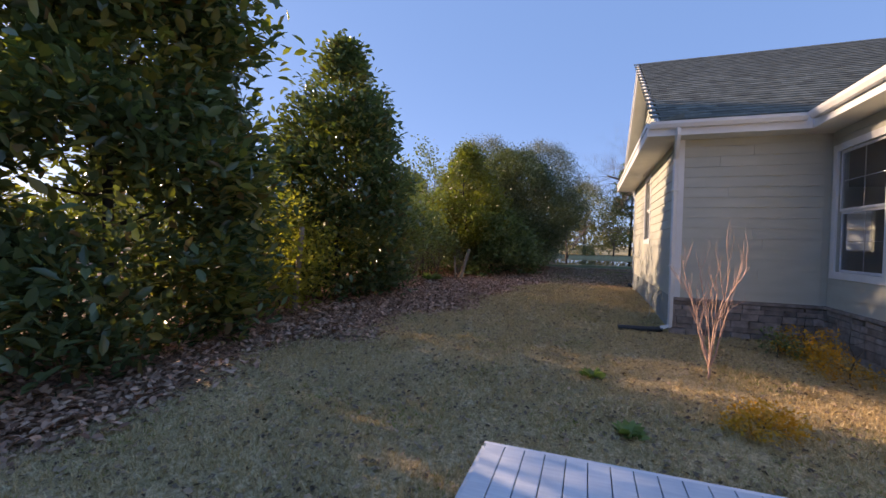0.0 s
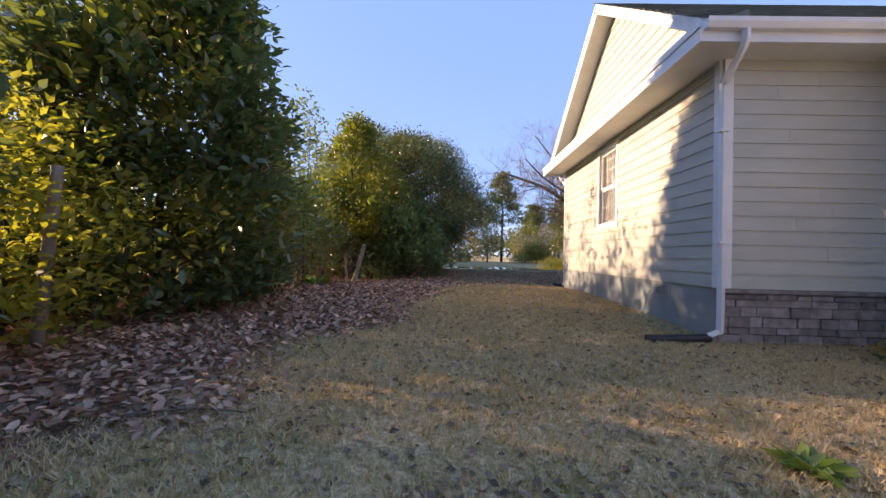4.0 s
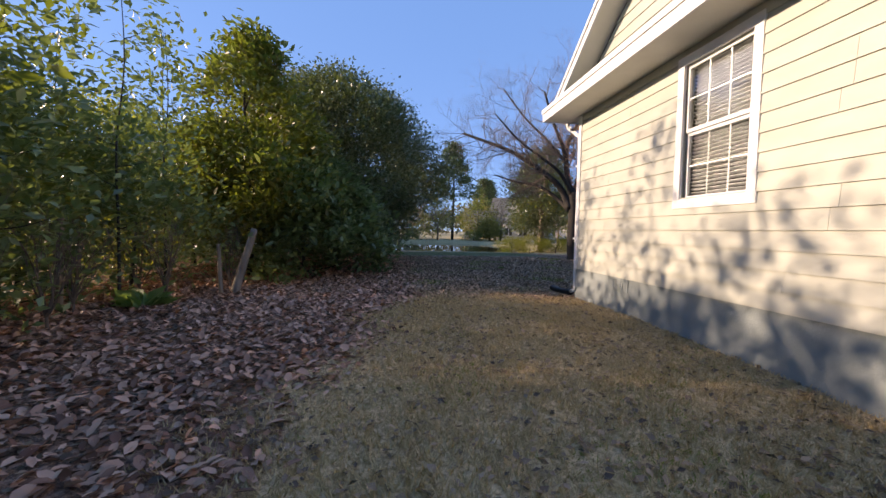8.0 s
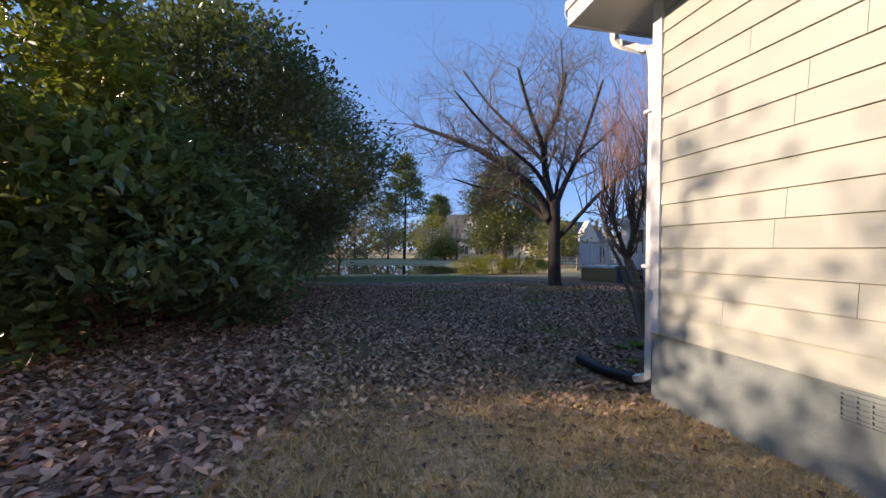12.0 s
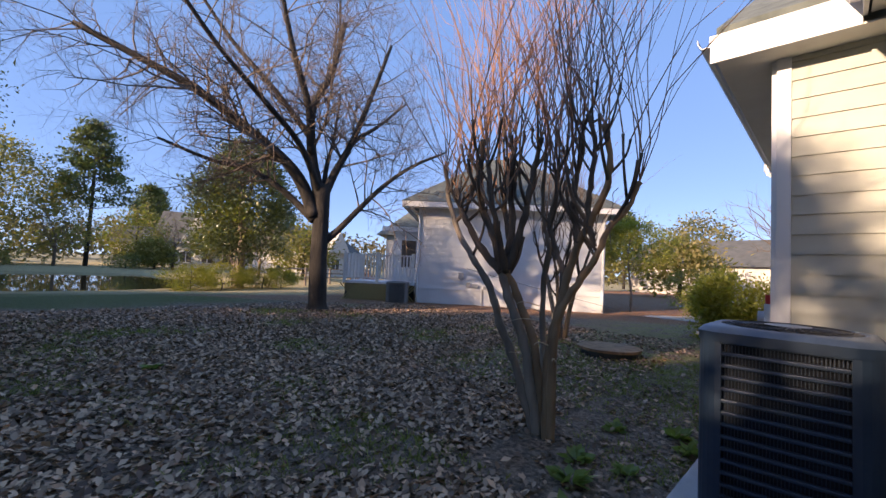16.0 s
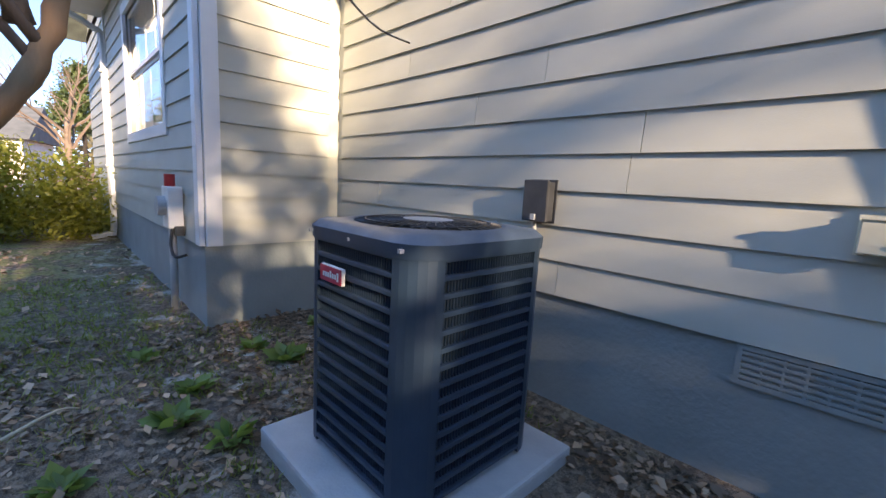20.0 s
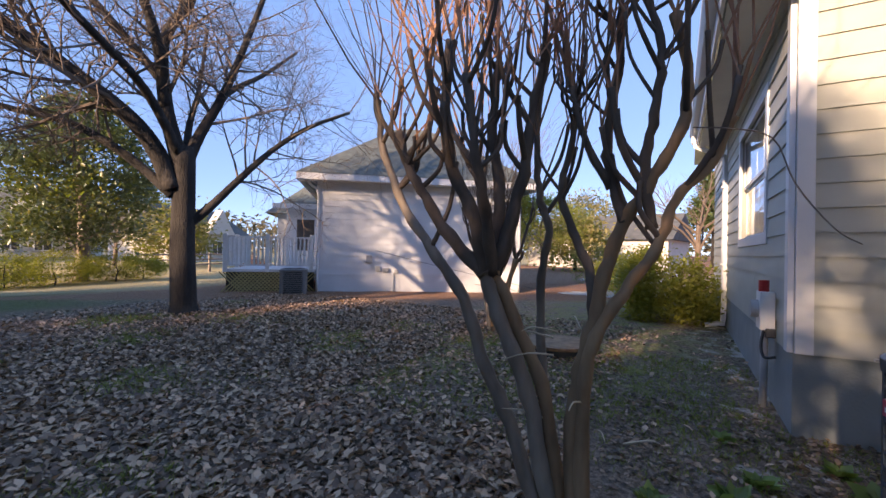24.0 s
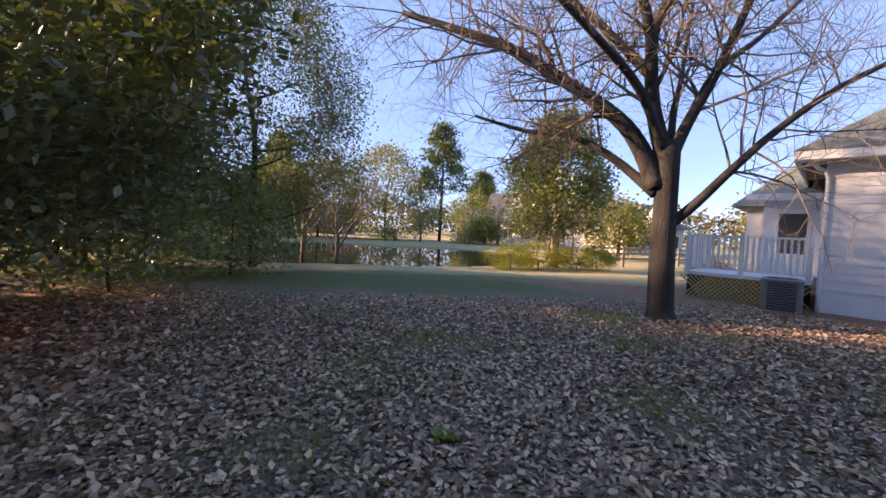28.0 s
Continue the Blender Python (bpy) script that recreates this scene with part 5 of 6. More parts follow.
def crape_myrtle(at, seed, label, scale=1.0, shoots=6, tall=2.0):
    """A multi-stemmed tree pruned to knuckles: stems(pts, r) adds a stem, its stubs and knuckles; sheaf() the straight shoots above."""
    rng = random.Random(seed)
    t = empty("crape_myrtle", (*at, z_at(*at) - 0.06), label, "tree", "pruned crape myrtles")
    sv, sf = [], []

    def stem(pts, r, end=0.45, knots=True, stubs=4, bark="crape_bark", leafing=True):
        path = smooth_path([Vector(p) * scale for p in pts], 5)
        n = len(path)
        path = [p + Vector((rng.gauss(0, 0.004), rng.gauss(0, 0.004), 0)) * (0 < i < n - 1) for i, p in enumerate(path)]
        radii = [0.76 * r * scale * (1 - (1 - end) * i / (n - 1)) * (1 + 0.10 * math.sin(i * 1.9 + seed + 9 * r)) for i in range(n)]
        radii[-1] *= 1.45 if knots else 1.0
        radii[-2] *= 1.15 if knots else 1.0
        tube("stem", path, radii, bark, t, "", 9)
        for k in range(stubs):
            i = rng.randint(n // 2, n - 2)
            side = Vector((rng.gauss(0, 1), rng.gauss(0, 1), 0.25)).normalized()
            reach = rng.uniform(0.14, 0.34) * scale
            tip = path[i] + side * reach * 0.6 + Vector((0, 0, reach * rng.uniform(0.7, 1.5)))
            arm = smooth_path([path[i], path[i].lerp(tip, 0.45) + side * 0.05, tip], 4)
            m = len(arm)
            rr = radii[i] * rng.uniform(0.45, 0.7)
            tube("branch", arm, [rr * (1 - 0.35 * q / (m - 1)) * (1.5 if q == m - 1 else 1.2 if q == m - 2 else 1) for q in range(m)], "crape_dark", t, "", 7)
            if leafing:
                sheaf(tip, (tip - path[i]).normalized(), rng.randint(1, 2))
        if leafing:
            sheaf(path[-1], (path[-1] - path[-3]).normalized(), shoots + 1)
        return path

    def sheaf(p, d, n):
        for _ in range(n):
            w = (d * 0.5 + Vector((rng.gauss(0, 0.30), rng.gauss(0, 0.30), 0.95))).normalized()
            branchy(rng, p, w, tall * rng.uniform(0.45, 1.1), rng.uniform(0.0035, 0.008), 1, sv, sf, 0.05, 0.22, 2)

    def finish(twig):
        for k in range(9):
            a, h = rng.uniform(0, 6.28), rng.uniform(0.5, 1.1) * scale
            p = Vector((0.16 * math.cos(a), 0.16 * math.sin(a), h))
            w = Vector((math.cos(a), math.sin(a), rng.uniform(-0.15, 0.2)))
            tube("spur", smooth_path([p, p + w * 0.12 + Vector((0, 0, 0.02)), p + w * rng.uniform(0.14, 0.24)], 3), [0.006 - 0.0007 * q for q in range(7)], "crape_pale", t, "", 4)
        raw("shoot_sheaf", sv, sf, twig, t)["kind"] = "stuff"
        return t

    return stem, finish


stem, finish = crape_myrtle((1.81, 9.54), 71, "pruned crape myrtle with peeling tan stems", shoots=4, tall=2.0)
# the lobe over the leaf litter: long outer stem, two stems to one great knuckle, branches from it
stem(((-0.03, 0.17, 0.00), (-0.06, 0.35, 0.57), (-0.10, 0.49, 0.88), (-0.14, 0.58, 1.18), (-0.17, 0.75, 1.42), (-0.17, 0.94, 1.67), (-0.14, 1.10, 2.00), (-0.13, 1.15, 2.26)), 0.052, stubs=5)
stem(((-0.05, 0.12, 0.00), (-0.08, 0.24, 0.66), (-0.11, 0.34, 0.96), (-0.13, 0.43, 1.20), (-0.13, 0.47, 1.32)), 0.054, 0.85, stubs=1, leafing=False)
stem(((-0.02, 0.09, 0.00), (-0.03, 0.19, 0.71), (-0.04, 0.30, 0.98), (-0.07, 0.39, 1.20), (-0.11, 0.45, 1.32)), 0.046, 0.9, stubs=1, leafing=False, bark="crape_old")
for pts, r in ((((-0.12, 0.47, 1.30), (-0.17, 0.61, 1.45), (-0.20, 0.75, 1.64), (-0.20, 0.88, 1.85), (-0.19, 0.95, 2.03)), 0.05), (((-0.12, 0.47, 1.30), (-0.20, 0.49, 1.56), (-0.24, 0.59, 1.78), (-0.28, 0.62, 2.03), (-0.28, 0.59, 2.40)), 0.052), (((-0.11, 0.44, 1.30), (-0.09, 0.37, 1.50), (-0.05, 0.31, 1.79), (-0.01, 0.28, 2.10), (-0.00, 0.22, 2.42)), 0.05), (((-0.11, 0.45, 1.32), (-0.05, 0.43, 1.69), (-0.03, 0.48, 2.03), (-0.01, 0.46, 2.38)), 0.048), (((-0.12, 0.45, 1.31), (0.03, 0.51, 1.56), (0.15, 0.66, 1.87), (0.19, 0.70, 2.18)), 0.042), (((-0.12, 0.44, 1.31), (-0.27, 0.40, 1.56), (-0.36, 0.42, 1.83), (-0.38, 0.46, 2.18)), 0.042)):
    stem(pts, r, 0.5, stubs=8, bark="crape_dark")
# a thin stem at the back, then the lobe by the house
stem(((0.07, 0.13, 0.00), (0.25, 0.28, 0.72), (0.29, 0.31, 1.27), (0.29, 0.27, 1.53), (0.29, 0.33, 1.74), (0.29, 0.35, 2.00), (0.29, 0.33, 2.38)), 0.036, 0.6, stubs=4)
stem(((-0.05, 0.04, 0.00), (-0.05, 0.06, 0.55), (-0.03, 0.03, 0.87), (-0.01, -0.02, 1.10), (-0.00, -0.06, 1.33), (-0.00, -0.14, 1.55), (-0.03, -0.24, 1.71), (-0.05, -0.34, 1.89), (-0.05, -0.38, 2.12), (-0.05, -0.33, 2.40)), 0.056, stubs=5, bark="crape_old")
stem(((-0.08, 0.00, 0.00), (-0.06, 0.01, 0.76), (-0.05, -0.04, 1.04), (-0.01, -0.17, 1.28), (0.00, -0.27, 1.44), (0.04, -0.34, 1.65), (0.05, -0.47, 1.80), (0.07, -0.54, 1.98)), 0.046, stubs=5, bark="crape_old")
for pts, r in ((((-0.01, -0.02, 1.09), (0.04, 0.01, 1.33), (0.08, 0.10, 1.52), (0.08, 0.16, 1.71), (0.08, 0.11, 1.93), (0.08, 0.09, 2.19)), 0.034), (((-0.00, -0.14, 1.55), (0.04, -0.08, 1.78), (0.08, -0.05, 2.00), (0.09, -0.10, 2.25), (0.10, -0.10, 2.51)), 0.036), (((0.00, -0.25, 1.52), (-0.05, -0.22, 1.78), (-0.09, -0.26, 1.99), (-0.09, -0.28, 2.25), (-0.09, -0.22, 2.49)), 0.034), (((0.04, -0.08, 1.71), (-0.00, 0.04, 1.95), (-0.00, 0.09, 2.19)), 0.028)):
    stem(pts, r, 0.55, stubs=7, bark="crape_dark")
crape = finish("red_twig")
tube("drooping_shoot", smooth_path([(0.05, -0.4, 1.95), (-0.3, -0.5, 1.84), (-0.5, -0.58, 1.75), (-0.62, -0.61, 1.6), (-0.72, -0.66, 1.48), (-0.79, -0.69, 1.44)], 4), [0.003 - 0.00008 * i for i in range(21)], "twig", crape, "", 5)
stem, finish = crape_myrtle((6.2, 11.8), 72, "second pruned crape myrtle beyond the round lid", shoots=4, tall=1.7)
for k, (dx, dy, r) in enumerate(((-0.1, 0.7, 0.062), (0.2, -0.7, 0.062), (0.5, 0.2, 0.05), (-0.25, 0.1, 0.05))):
    fork = (dx * 0.45, dy * 0.45, 1.25)
    stem(((dx * 0.1, dy * 0.1, 0.0), (dx * 0.25, dy * 0.25, 0.7), fork), r, 0.8, stubs=1, leafing=False, bark="crape_old" if k % 2 else "crape_bark")
    for q in range(3):
        g = 2.1 * q + k
        stem((fork, (fork[0] + 0.12 * math.cos(g), fork[1] + 0.12 * math.sin(g), 1.55), (fork[0] + 0.26 * math.cos(g), fork[1] + 0.26 * math.sin(g), 2.1)), r * 0.66, 0.55, stubs=3, bark="crape_dark")
finish("twig")


# ---- small plants by the rear wall ----
def twiggy_shrub(at, tall, seed, label, material, stems=9):
    rng = random.Random(seed)
    t = empty("bare_shrub", (*at, z_at(*at) - 0.03), label, "shrub")
    v, f = [], []
    tube("stem", [(0, 0, 0), (0.01, 0.0, 0.12), (0.0, 0.01, 0.25)], [0.02, 0.016, 0.014], material, t)
    for k in range(stems):
        a = k * 2.4
        branchy(rng, (0, 0, 0.18 + 0.03 * k / stems), (0.32 * math.cos(a), 0.32 * math.sin(a), 1.0), tall * rng.uniform(0.45, 0.85), 0.013, 2, v, f, 0.35, 0.28, 4)
    raw("twig_net", v, f, material, t)["kind"] = "stuff"
    return t


for k, (x, y) in enumerate(((-7.3, 4.6), (-7.6, 5.4), (-7.2, 6.8), (-7.9, 7.3), (-6.9, 8.6), (-8.3, 6.3), (-7.4, 3.6))):
    twiggy_shrub((x, y), 1.5, 90 + k, "tangle of leafless grey-brown twigs", "twig", 9)
twiggy_shrub((0.0, -2.57), 1.75, 8, "leafless young shrub with pink-red twigs", "pink_twig", 7)
for k, (x, y, h, r) in enumerate(((1.72, -0.76, 0.75, 0.42), (1.75, -1.9, 0.78, 0.45), (0.1, -4.05, 0.3, 0.32))):
    leafy_tree("orange_shrub", (x, y), h, r, 80 + k, "small shrub with orange autumn leaves", "shrub", leaf="orange", clumps=90, size=0.05, per=12, foot=0.08, taper=1.8, trunk=0.012, spread=0.06, limbs=6)
leafy_tree("green_shrub", (1.25, -1.1), 0.5, 0.25, 90, "small green shrub by the stone base", "shrub", leaf="shrub", clumps=40, size=0.06, per=10, foot=0.05, taper=1.8, trunk=0.01, spread=0.06, limbs=5)

# ---- beyond the yard ----
leafy_tree("far_magnolia", (7.67, 31.5), 8.6, 2.6, 101, "large dark magnolia behind the bare tree", "tree", leaf="evergreen", clumps=1150, size=0.22, per=15, foot=1.8, taper=0.9, low=0.75, trunk=0.27, bark="crape_bark", spread=0.3, accent="magnolia_sun")
for k, (x, y, r, h) in enumerate(((4.9, 29.8, 1.1, 1.2), (6.4, 30.2, 1.3, 1.3), (8.6, 30.6, 1.2, 1.2), (10.0, 31.4, 0.9, 1.1))):
    leafy_tree("boxwood", (x, y), h, r, 110 + k, "rounded yellow-green boxwood bush", "bush", leaf="yellow_shrub", clumps=320, size=0.09, per=16, foot=0.05, taper=10, trunk=0.03, spread=0.14, limbs=5, group="bushes round the magnolia")
leafy_tree("ball_tree", (14.6, 13.4), 3.3, 1.2, 120, "tree clipped to a yellow-green ball on bare stems", "tree", leaf="yellow_shrub", clumps=520, size=0.09, per=16, foot=1.5, taper=10, trunk=0.06, bark="crape_bark", spread=0.14, limbs=8)
for k, (x, y, r, h, mat) in enumerate(((9.5, 9.35, 0.95, 1.65, "yellow_shrub"), (14.9, 10.9, 0.7, 1.3, "yellow_shrub"), (19.0, 12.5, 1.0, 1.8, "far_leaf"), (13.2, 22.5, 0.7, 1.2, "orange"), (10.6, 24.0, 0.6, 0.9, "red_leaf"))):
    leafy_tree("yard_bush", (x, y), h, r, 130 + k, "leafy garden bush near the drive", "bush", leaf=mat, clumps=950 if k == 0 else 240, size=0.09, per=15, foot=0.08, taper=2.2, low=0.85, trunk=0.03, spread=0.13, limbs=6)


def far_house(at, turn, wide, deep, eave, ridge, wall, label, windows=4, seed=0):
    h = empty("far_house", (*at, lie(*at) - 0.1), label, "house", "houses across the pond")
    h.rotation_euler = (0, 0, radians(turn))
    part("wall", boxed(-wide / 2, wide / 2, -deep / 2, deep / 2, 0, eave), wall, h)
    part("roof", prism(bmesh.new(), [(-deep / 2 - 0.5, eave), (deep / 2 + 0.5, eave), (0, ridge)], "x", -wide / 2 - 0.4, wide / 2 + 0.4), "far_roof", h)
    part("gable", prism(bmesh.new(), [(-deep / 4, eave), (deep / 4, eave), (0, eave + (ridge - eave) * 0.9)], "y", -deep / 2 - 0.6, -deep / 2 + 0.2), wall, h)
    for i in range(windows):
        u = -wide / 2 + wide * (i + 0.5) / windows
        w = part("window", boxed(u - 0.75, u + 0.75, -deep / 2 - 0.06, -deep / 2 - 0.004, 0.7, 2.2), "trim", h)
        for s in (-0.36, 0.36):
            part("pane", boxed(u + s - 0.3, u + s + 0.3, -deep / 2 - 0.075, -deep / 2 - 0.062, 0.8, 2.1), "screen", w)
    return h


far_house((18.2, 72.0), -30, 10, 8, 3.2, 7.6, "far_wall", "pale house with a steep gable across the pond")
far_house((13.4, 77.0), -12, 9, 8, 3.0, 5.4, "white_siding", "low white house with wide windows across the pond", 5)
far_house((-13.0, 80.0), -6, 9, 8, 2.8, 5.0, "brick", "brown brick house behind bare trees", 4)
far_house((-36.0, 72.0), -12, 12, 9, 3.0, 5.6, "far_wall", "tan house on the far bank", 4)
far_house((24.0, 54.0), 20, 9, 8, 2.8, 5.6, "far_wall", "grey house beyond the garden fence", 3)
far_house((42.0, 15.0), 80, 12, 9, 2.6, 5.0, "far_wall", "low house at the end of the drive", 3)


def pine(at, tall, seed, label="tall pine with a rounded airy crown"):
    rng, nrng = random.Random(seed), np.random.default_rng(seed)
    t = empty("pine_tree", (*at, lie(*at) - 0.1), label, "tree", "trees across the pond")
    tube("trunk", [(0, 0, 0), (0.1, 0, tall * 0.5), (0.0, 0.1, tall)], [0.22, 0.15, 0.04], "bark", t)
    pts, ways, sizes = [], [], []
    for k in range(120):
        h = tall * (0.42 + 0.58 * rng.random())
        r = tall * 0.26 * (1.15 - (h / tall) ** 2) * rng.uniform(0.4, 1.0)
        a = rng.uniform(0, 6.28)
        c = np.array((r * math.cos(a), r * math.sin(a), h))
        for _ in range(52):
            pts.append(c + np.array((rng.gauss(0, 0.45), rng.gauss(0, 0.45), rng.gauss(0, 0.22))))
            ways.append((rng.gauss(0, 1), rng.gauss(0, 1), rng.gauss(0.5, 0.7)))
            sizes.append(rng.uniform(0.28, 0.5))
    link_mesh("foliage", leaf_mesh(pts, ways, sizes, nrng, "broad"), "pine", t)
    for k in range(7):
        h, a = tall * (0.4 + 0.07 * k), k * 2.4
        tube("limb", [(0.05, 0, h), (tall * 0.16 * math.cos(a), tall * 0.16 * math.sin(a), h + 0.5)], [0.06, 0.02], "bark", t, "", 5)
    return t


for k, (x, y, h) in enumerate(((4.5, 62.0, 14.5), (13.8, 85.0, 12.0), (16.5, 92.0, 12.5), (-16.0, 66.0, 13.0), (-30.0, 58.0, 13.0), (24.0, 78.0, 12.0), (60.0, 30.0, 11.0), (52.0, 6.0, 10.0))):
    pine((x, y), h, 200 + k)
for k, (x, y, h, r) in enumerate(((-2.2, 63.0, 11.5, 6.2), (-10.0, 60.5, 9.5, 4.8), (-15.0, 60.5, 9.0, 4.2), (-18.0, 62.0, 8.0, 3.5), (-24.0, 60.0, 9.5, 4.5), (9.4, 68.0, 7.0, 3.0), (9.5, 58.5, 2.6, 1.4), (20.0, 66.0, 7.0, 3.0), (-36.0, 50.0, 10.0, 5.0), (24.0, 62.0, 8.0, 4.0), (17.0, 42.0, 4.5, 2.0), (30.0, 40.0, 7.0, 3.5), (35.0, 24.0, 6.0, 3.0), (48.0, 18.0, 8.0, 4.0), (30.0, 15.5, 4.0, 2.0), (-28.0, 20.0, 5.0, 4.0), (-30.0, 8.0, 4.2, 4.0), (-30.0, -4.0, 4.4, 4.0), (-29.0, -16.0, 5.0, 4.5), (-22.0, 32.0, 8.0, 4.0))):
    leafy_tree("far_tree", (x, y), h, r, 220 + k, "hazy olive-brown tree in the distance", "tree", leaf="far_leaf" if k % 3 else "yellow_olive", clumps=int(230 * max(1.0, r * h / 20)), size=0.34, per=18, foot=0.8, taper=1.9, trunk=0.16, spread=0.6, gaps=0.5, limbs=7, group="trees across the pond")


def far_bare(at, tall, seed):
    rng = random.Random(seed)
    t = empty("far_bare_tree", (*at, lie(*at) - 0.1), "pale leafless tree on the far bank", "tree", "bare trees by the pond")
    v, f = [], []
    tube("trunk", [(0, 0, 0), (0.05, 0.02, tall * 0.3), (0, 0, tall * 0.5)], [0.14, 0.11, 0.07], "twig", t)
    for k in range(8):
        a = k * 2.4
        branchy(rng, (0, 0, tall * (0.22 + 0.03 * k)), (0.7 * math.cos(a), 0.7 * math.sin(a), 0.9), tall * 0.55, 0.05, 2, v, f, 0.1, 0.45, 5)
    raw("twig_net", v, f, "twig", t)["kind"] = "stuff"
    return t


for k, (x, y, h) in enumerate(((-3.5, 31.5, 6.0), (-5.5, 33.0, 6.5), (2.0, 59.0, 6.0), (11.0, 58.0, 6.0), (10.5, 40.0, 4.5), (14.0, 44.0, 5.0), (22.0, 18.0, 6.0), (19.0, 8.5, 5.5))):
    far_bare((x, y), h, 300 + k)
# low hedge and leaf bank over the water
leafy_tree("bank_hedge", (-12.0, 57.5), 1.4, 1.6, 330, "dark low hedge on the far bank", "hedge", leaf="shrub", clumps=120, size=0.2, per=14, foot=0.05, taper=2.5, spread=0.3, limbs=4)
leafy_tree("bank_hedge", (-2.0, 58.0), 1.3, 1.7, 331, "dark low hedge on the far bank", "hedge", leaf="shrub", clumps=120, size=0.2, per=14, foot=0.05, taper=2.5, spread=0.3, limbs=4)
leafy_tree("bank_hedge", (7.0, 57.5), 1.3, 1.8, 332, "dark low hedge on the far bank", "hedge", leaf="shrub", clumps=120, size=0.2, per=14, foot=0.05, taper=2.5, spread=0.3, limbs=4)
# split rail fence by the far garden
fence = empty("rail_fence", (0, 0, 0), "pale split rail fence beyond the bare tree", "fence")
for i in range(5):
    x, y = 10.5 + i * 2.4, 33.0 + i * 0.9
    part("post", boxed(x - 0.06, x + 0.06, y - 0.06, y + 0.06, -0.4, 1.0), "crape_bark", fence)
    if i < 4:
        for zz in (0.3, 0.6, 0.9):
            tube("rail", [(x, y, zz), (x + 2.4, y + 0.9, zz)], 0.045, "crape_bark", fence, "", 6)
# wood far behind, closing the distance
rngf, nf = random.Random(400), np.random.default_rng(400)
pts, ways, sizes = [], [], []
for k in range(5200):
    a = rngf.uniform(0, 2 * math.pi)
    d = rngf.uniform(95, 135)
    top = 8.0 + 3.5 * noise.noise((math.cos(a) * 9, math.sin(a) * 9, 2)) + rngf.uniform(-1, 1)
    for _ in range(9):
        pts.append((d * math.cos(a) + rngf.gauss(0, 1.6), 15 + d * math.sin(a) + rngf.gauss(0, 1.6), rngf.random() ** 0.8 * top))
        ways.append((rngf.gauss(0, 1), rngf.gauss(0, 1), rngf.gauss(0.4, 0.7)))
        sizes.append(rngf.uniform(0.8, 1.7))
tagged(link_mesh("far_wood", leaf_mesh(pts, ways, sizes, nf, "fold"), "far_wood"), "band of hazy olive-brown woods far off", "woods", kind="stuff")

# ---- litter, grass and small things on the ground ----
def in_house(x, y):
    return (x > -0.02 and 0 < y < 7.43) or (x > 3.9 and -5 < y < 8.45) or (x > 2.28 and -5 < y < 1)


def on_pad(x, y):
    return (1.2 < x < 2.24 and 7.66 < y < 8.7) or (x > -2.2 and -9.7 < y < -5.85 and x < 2.25)


def scatter(name, n, area, want, material, size, label, category, seed, shape="fold", stand=0.15, lift=0.008):
    """Strews small leaves over an area, as thick as want(x, y) says."""
    rng = np.random.default_rng(seed)
    got_p, got_d, got_s = [], [], []
    x0, x1, y0, y1 = area
    while len(got_p) < n:
        x, y = rng.uniform(x0, x1), rng.uniform(y0, y1)
        if in_house(x, y) or on_pad(x, y) or rng.random() > want(x, y):
            continue
        got_p.append((x, y, lie(x, y) + lift + 0.012 * rng.random()))
        a = rng.uniform(0, 2 * math.pi)
        got_d.append((math.cos(a), math.sin(a), rng.normal(0.1, stand)))
        got_s.append(size * rng.uniform(0.6, 1.35))
    ob = link_mesh(name, leaf_mesh(got_p, got_d, got_s, rng, shape, 0.35), material)
    return tagged(ob, label, category, kind="stuff")


def soft(v, lo, hi):
    return min(1.0, max(0.0, (v - lo) / (hi - lo)))


def patch(x, y, s=0.7):
    return 0.5 + 0.5 * noise.noise((x * s, y * s, 7.0))


def bed_side(x, y):
    edge = -5.7 + 2.7 * soft(y, -4.0, 8.0)
    return soft(edge - x + 0.9 * noise.noise((0.6 * x, 0.6 * y, 1)), -0.35, 0.4)


scatter("red_leaf_litter", 58000, (-9.5, -2.6, -7, 17), lambda x, y: bed_side(x, y) * (0.35 + 0.65 * patch(x, y)), "red_leaf", 0.088, "red-brown magnolia leaves in the hedge bed", "leaf litter", 1, "curl", 0.3)
scatter("leaf_litter", 135000, (-6, 8, 7.0, 19), lambda x, y: (0.05 if x > 0.9 and y < 9.8 else 0.3 if x > 2.8 and y < 12 else 1.0) * (1 - 0.75 * soft(patch(x, y, 0.8), 0.55, 0.72)) * soft(y + noise.noise((x, y, 0)), 6.6, 9.0) * soft(19.5 - y, 0, 4) * (0.25 + 0.75 * patch(x, y)) * (1.0 if y < 15 else 0.7), "dry_leaf", 0.062, "dry grey-brown leaves over the front yard", "leaf litter", 2, "fold", 0.3)
scatter("lawn_leaves", 15000, (-6.8, 2.2, -8, 8), lambda x, y: 0.15 + 0.85 * patch(x, y, 1.3) ** 3, "brown_leaf", 0.06, "scattered dry leaves on the lawn", "leaf litter", 3)
scatter("wall_leaves", 4200, (0.1, 4.2, 7.42, 9.6), lambda x, y: (0.15 + 0.85 * soft(patch(x, y, 1.5), 0.4, 0.6)) * (1.0 if y < 7.9 or x > 2.2 else 0.5), "brown_leaf", 0.045, "brown leaves gathered along the foundation", "leaf litter", 4)


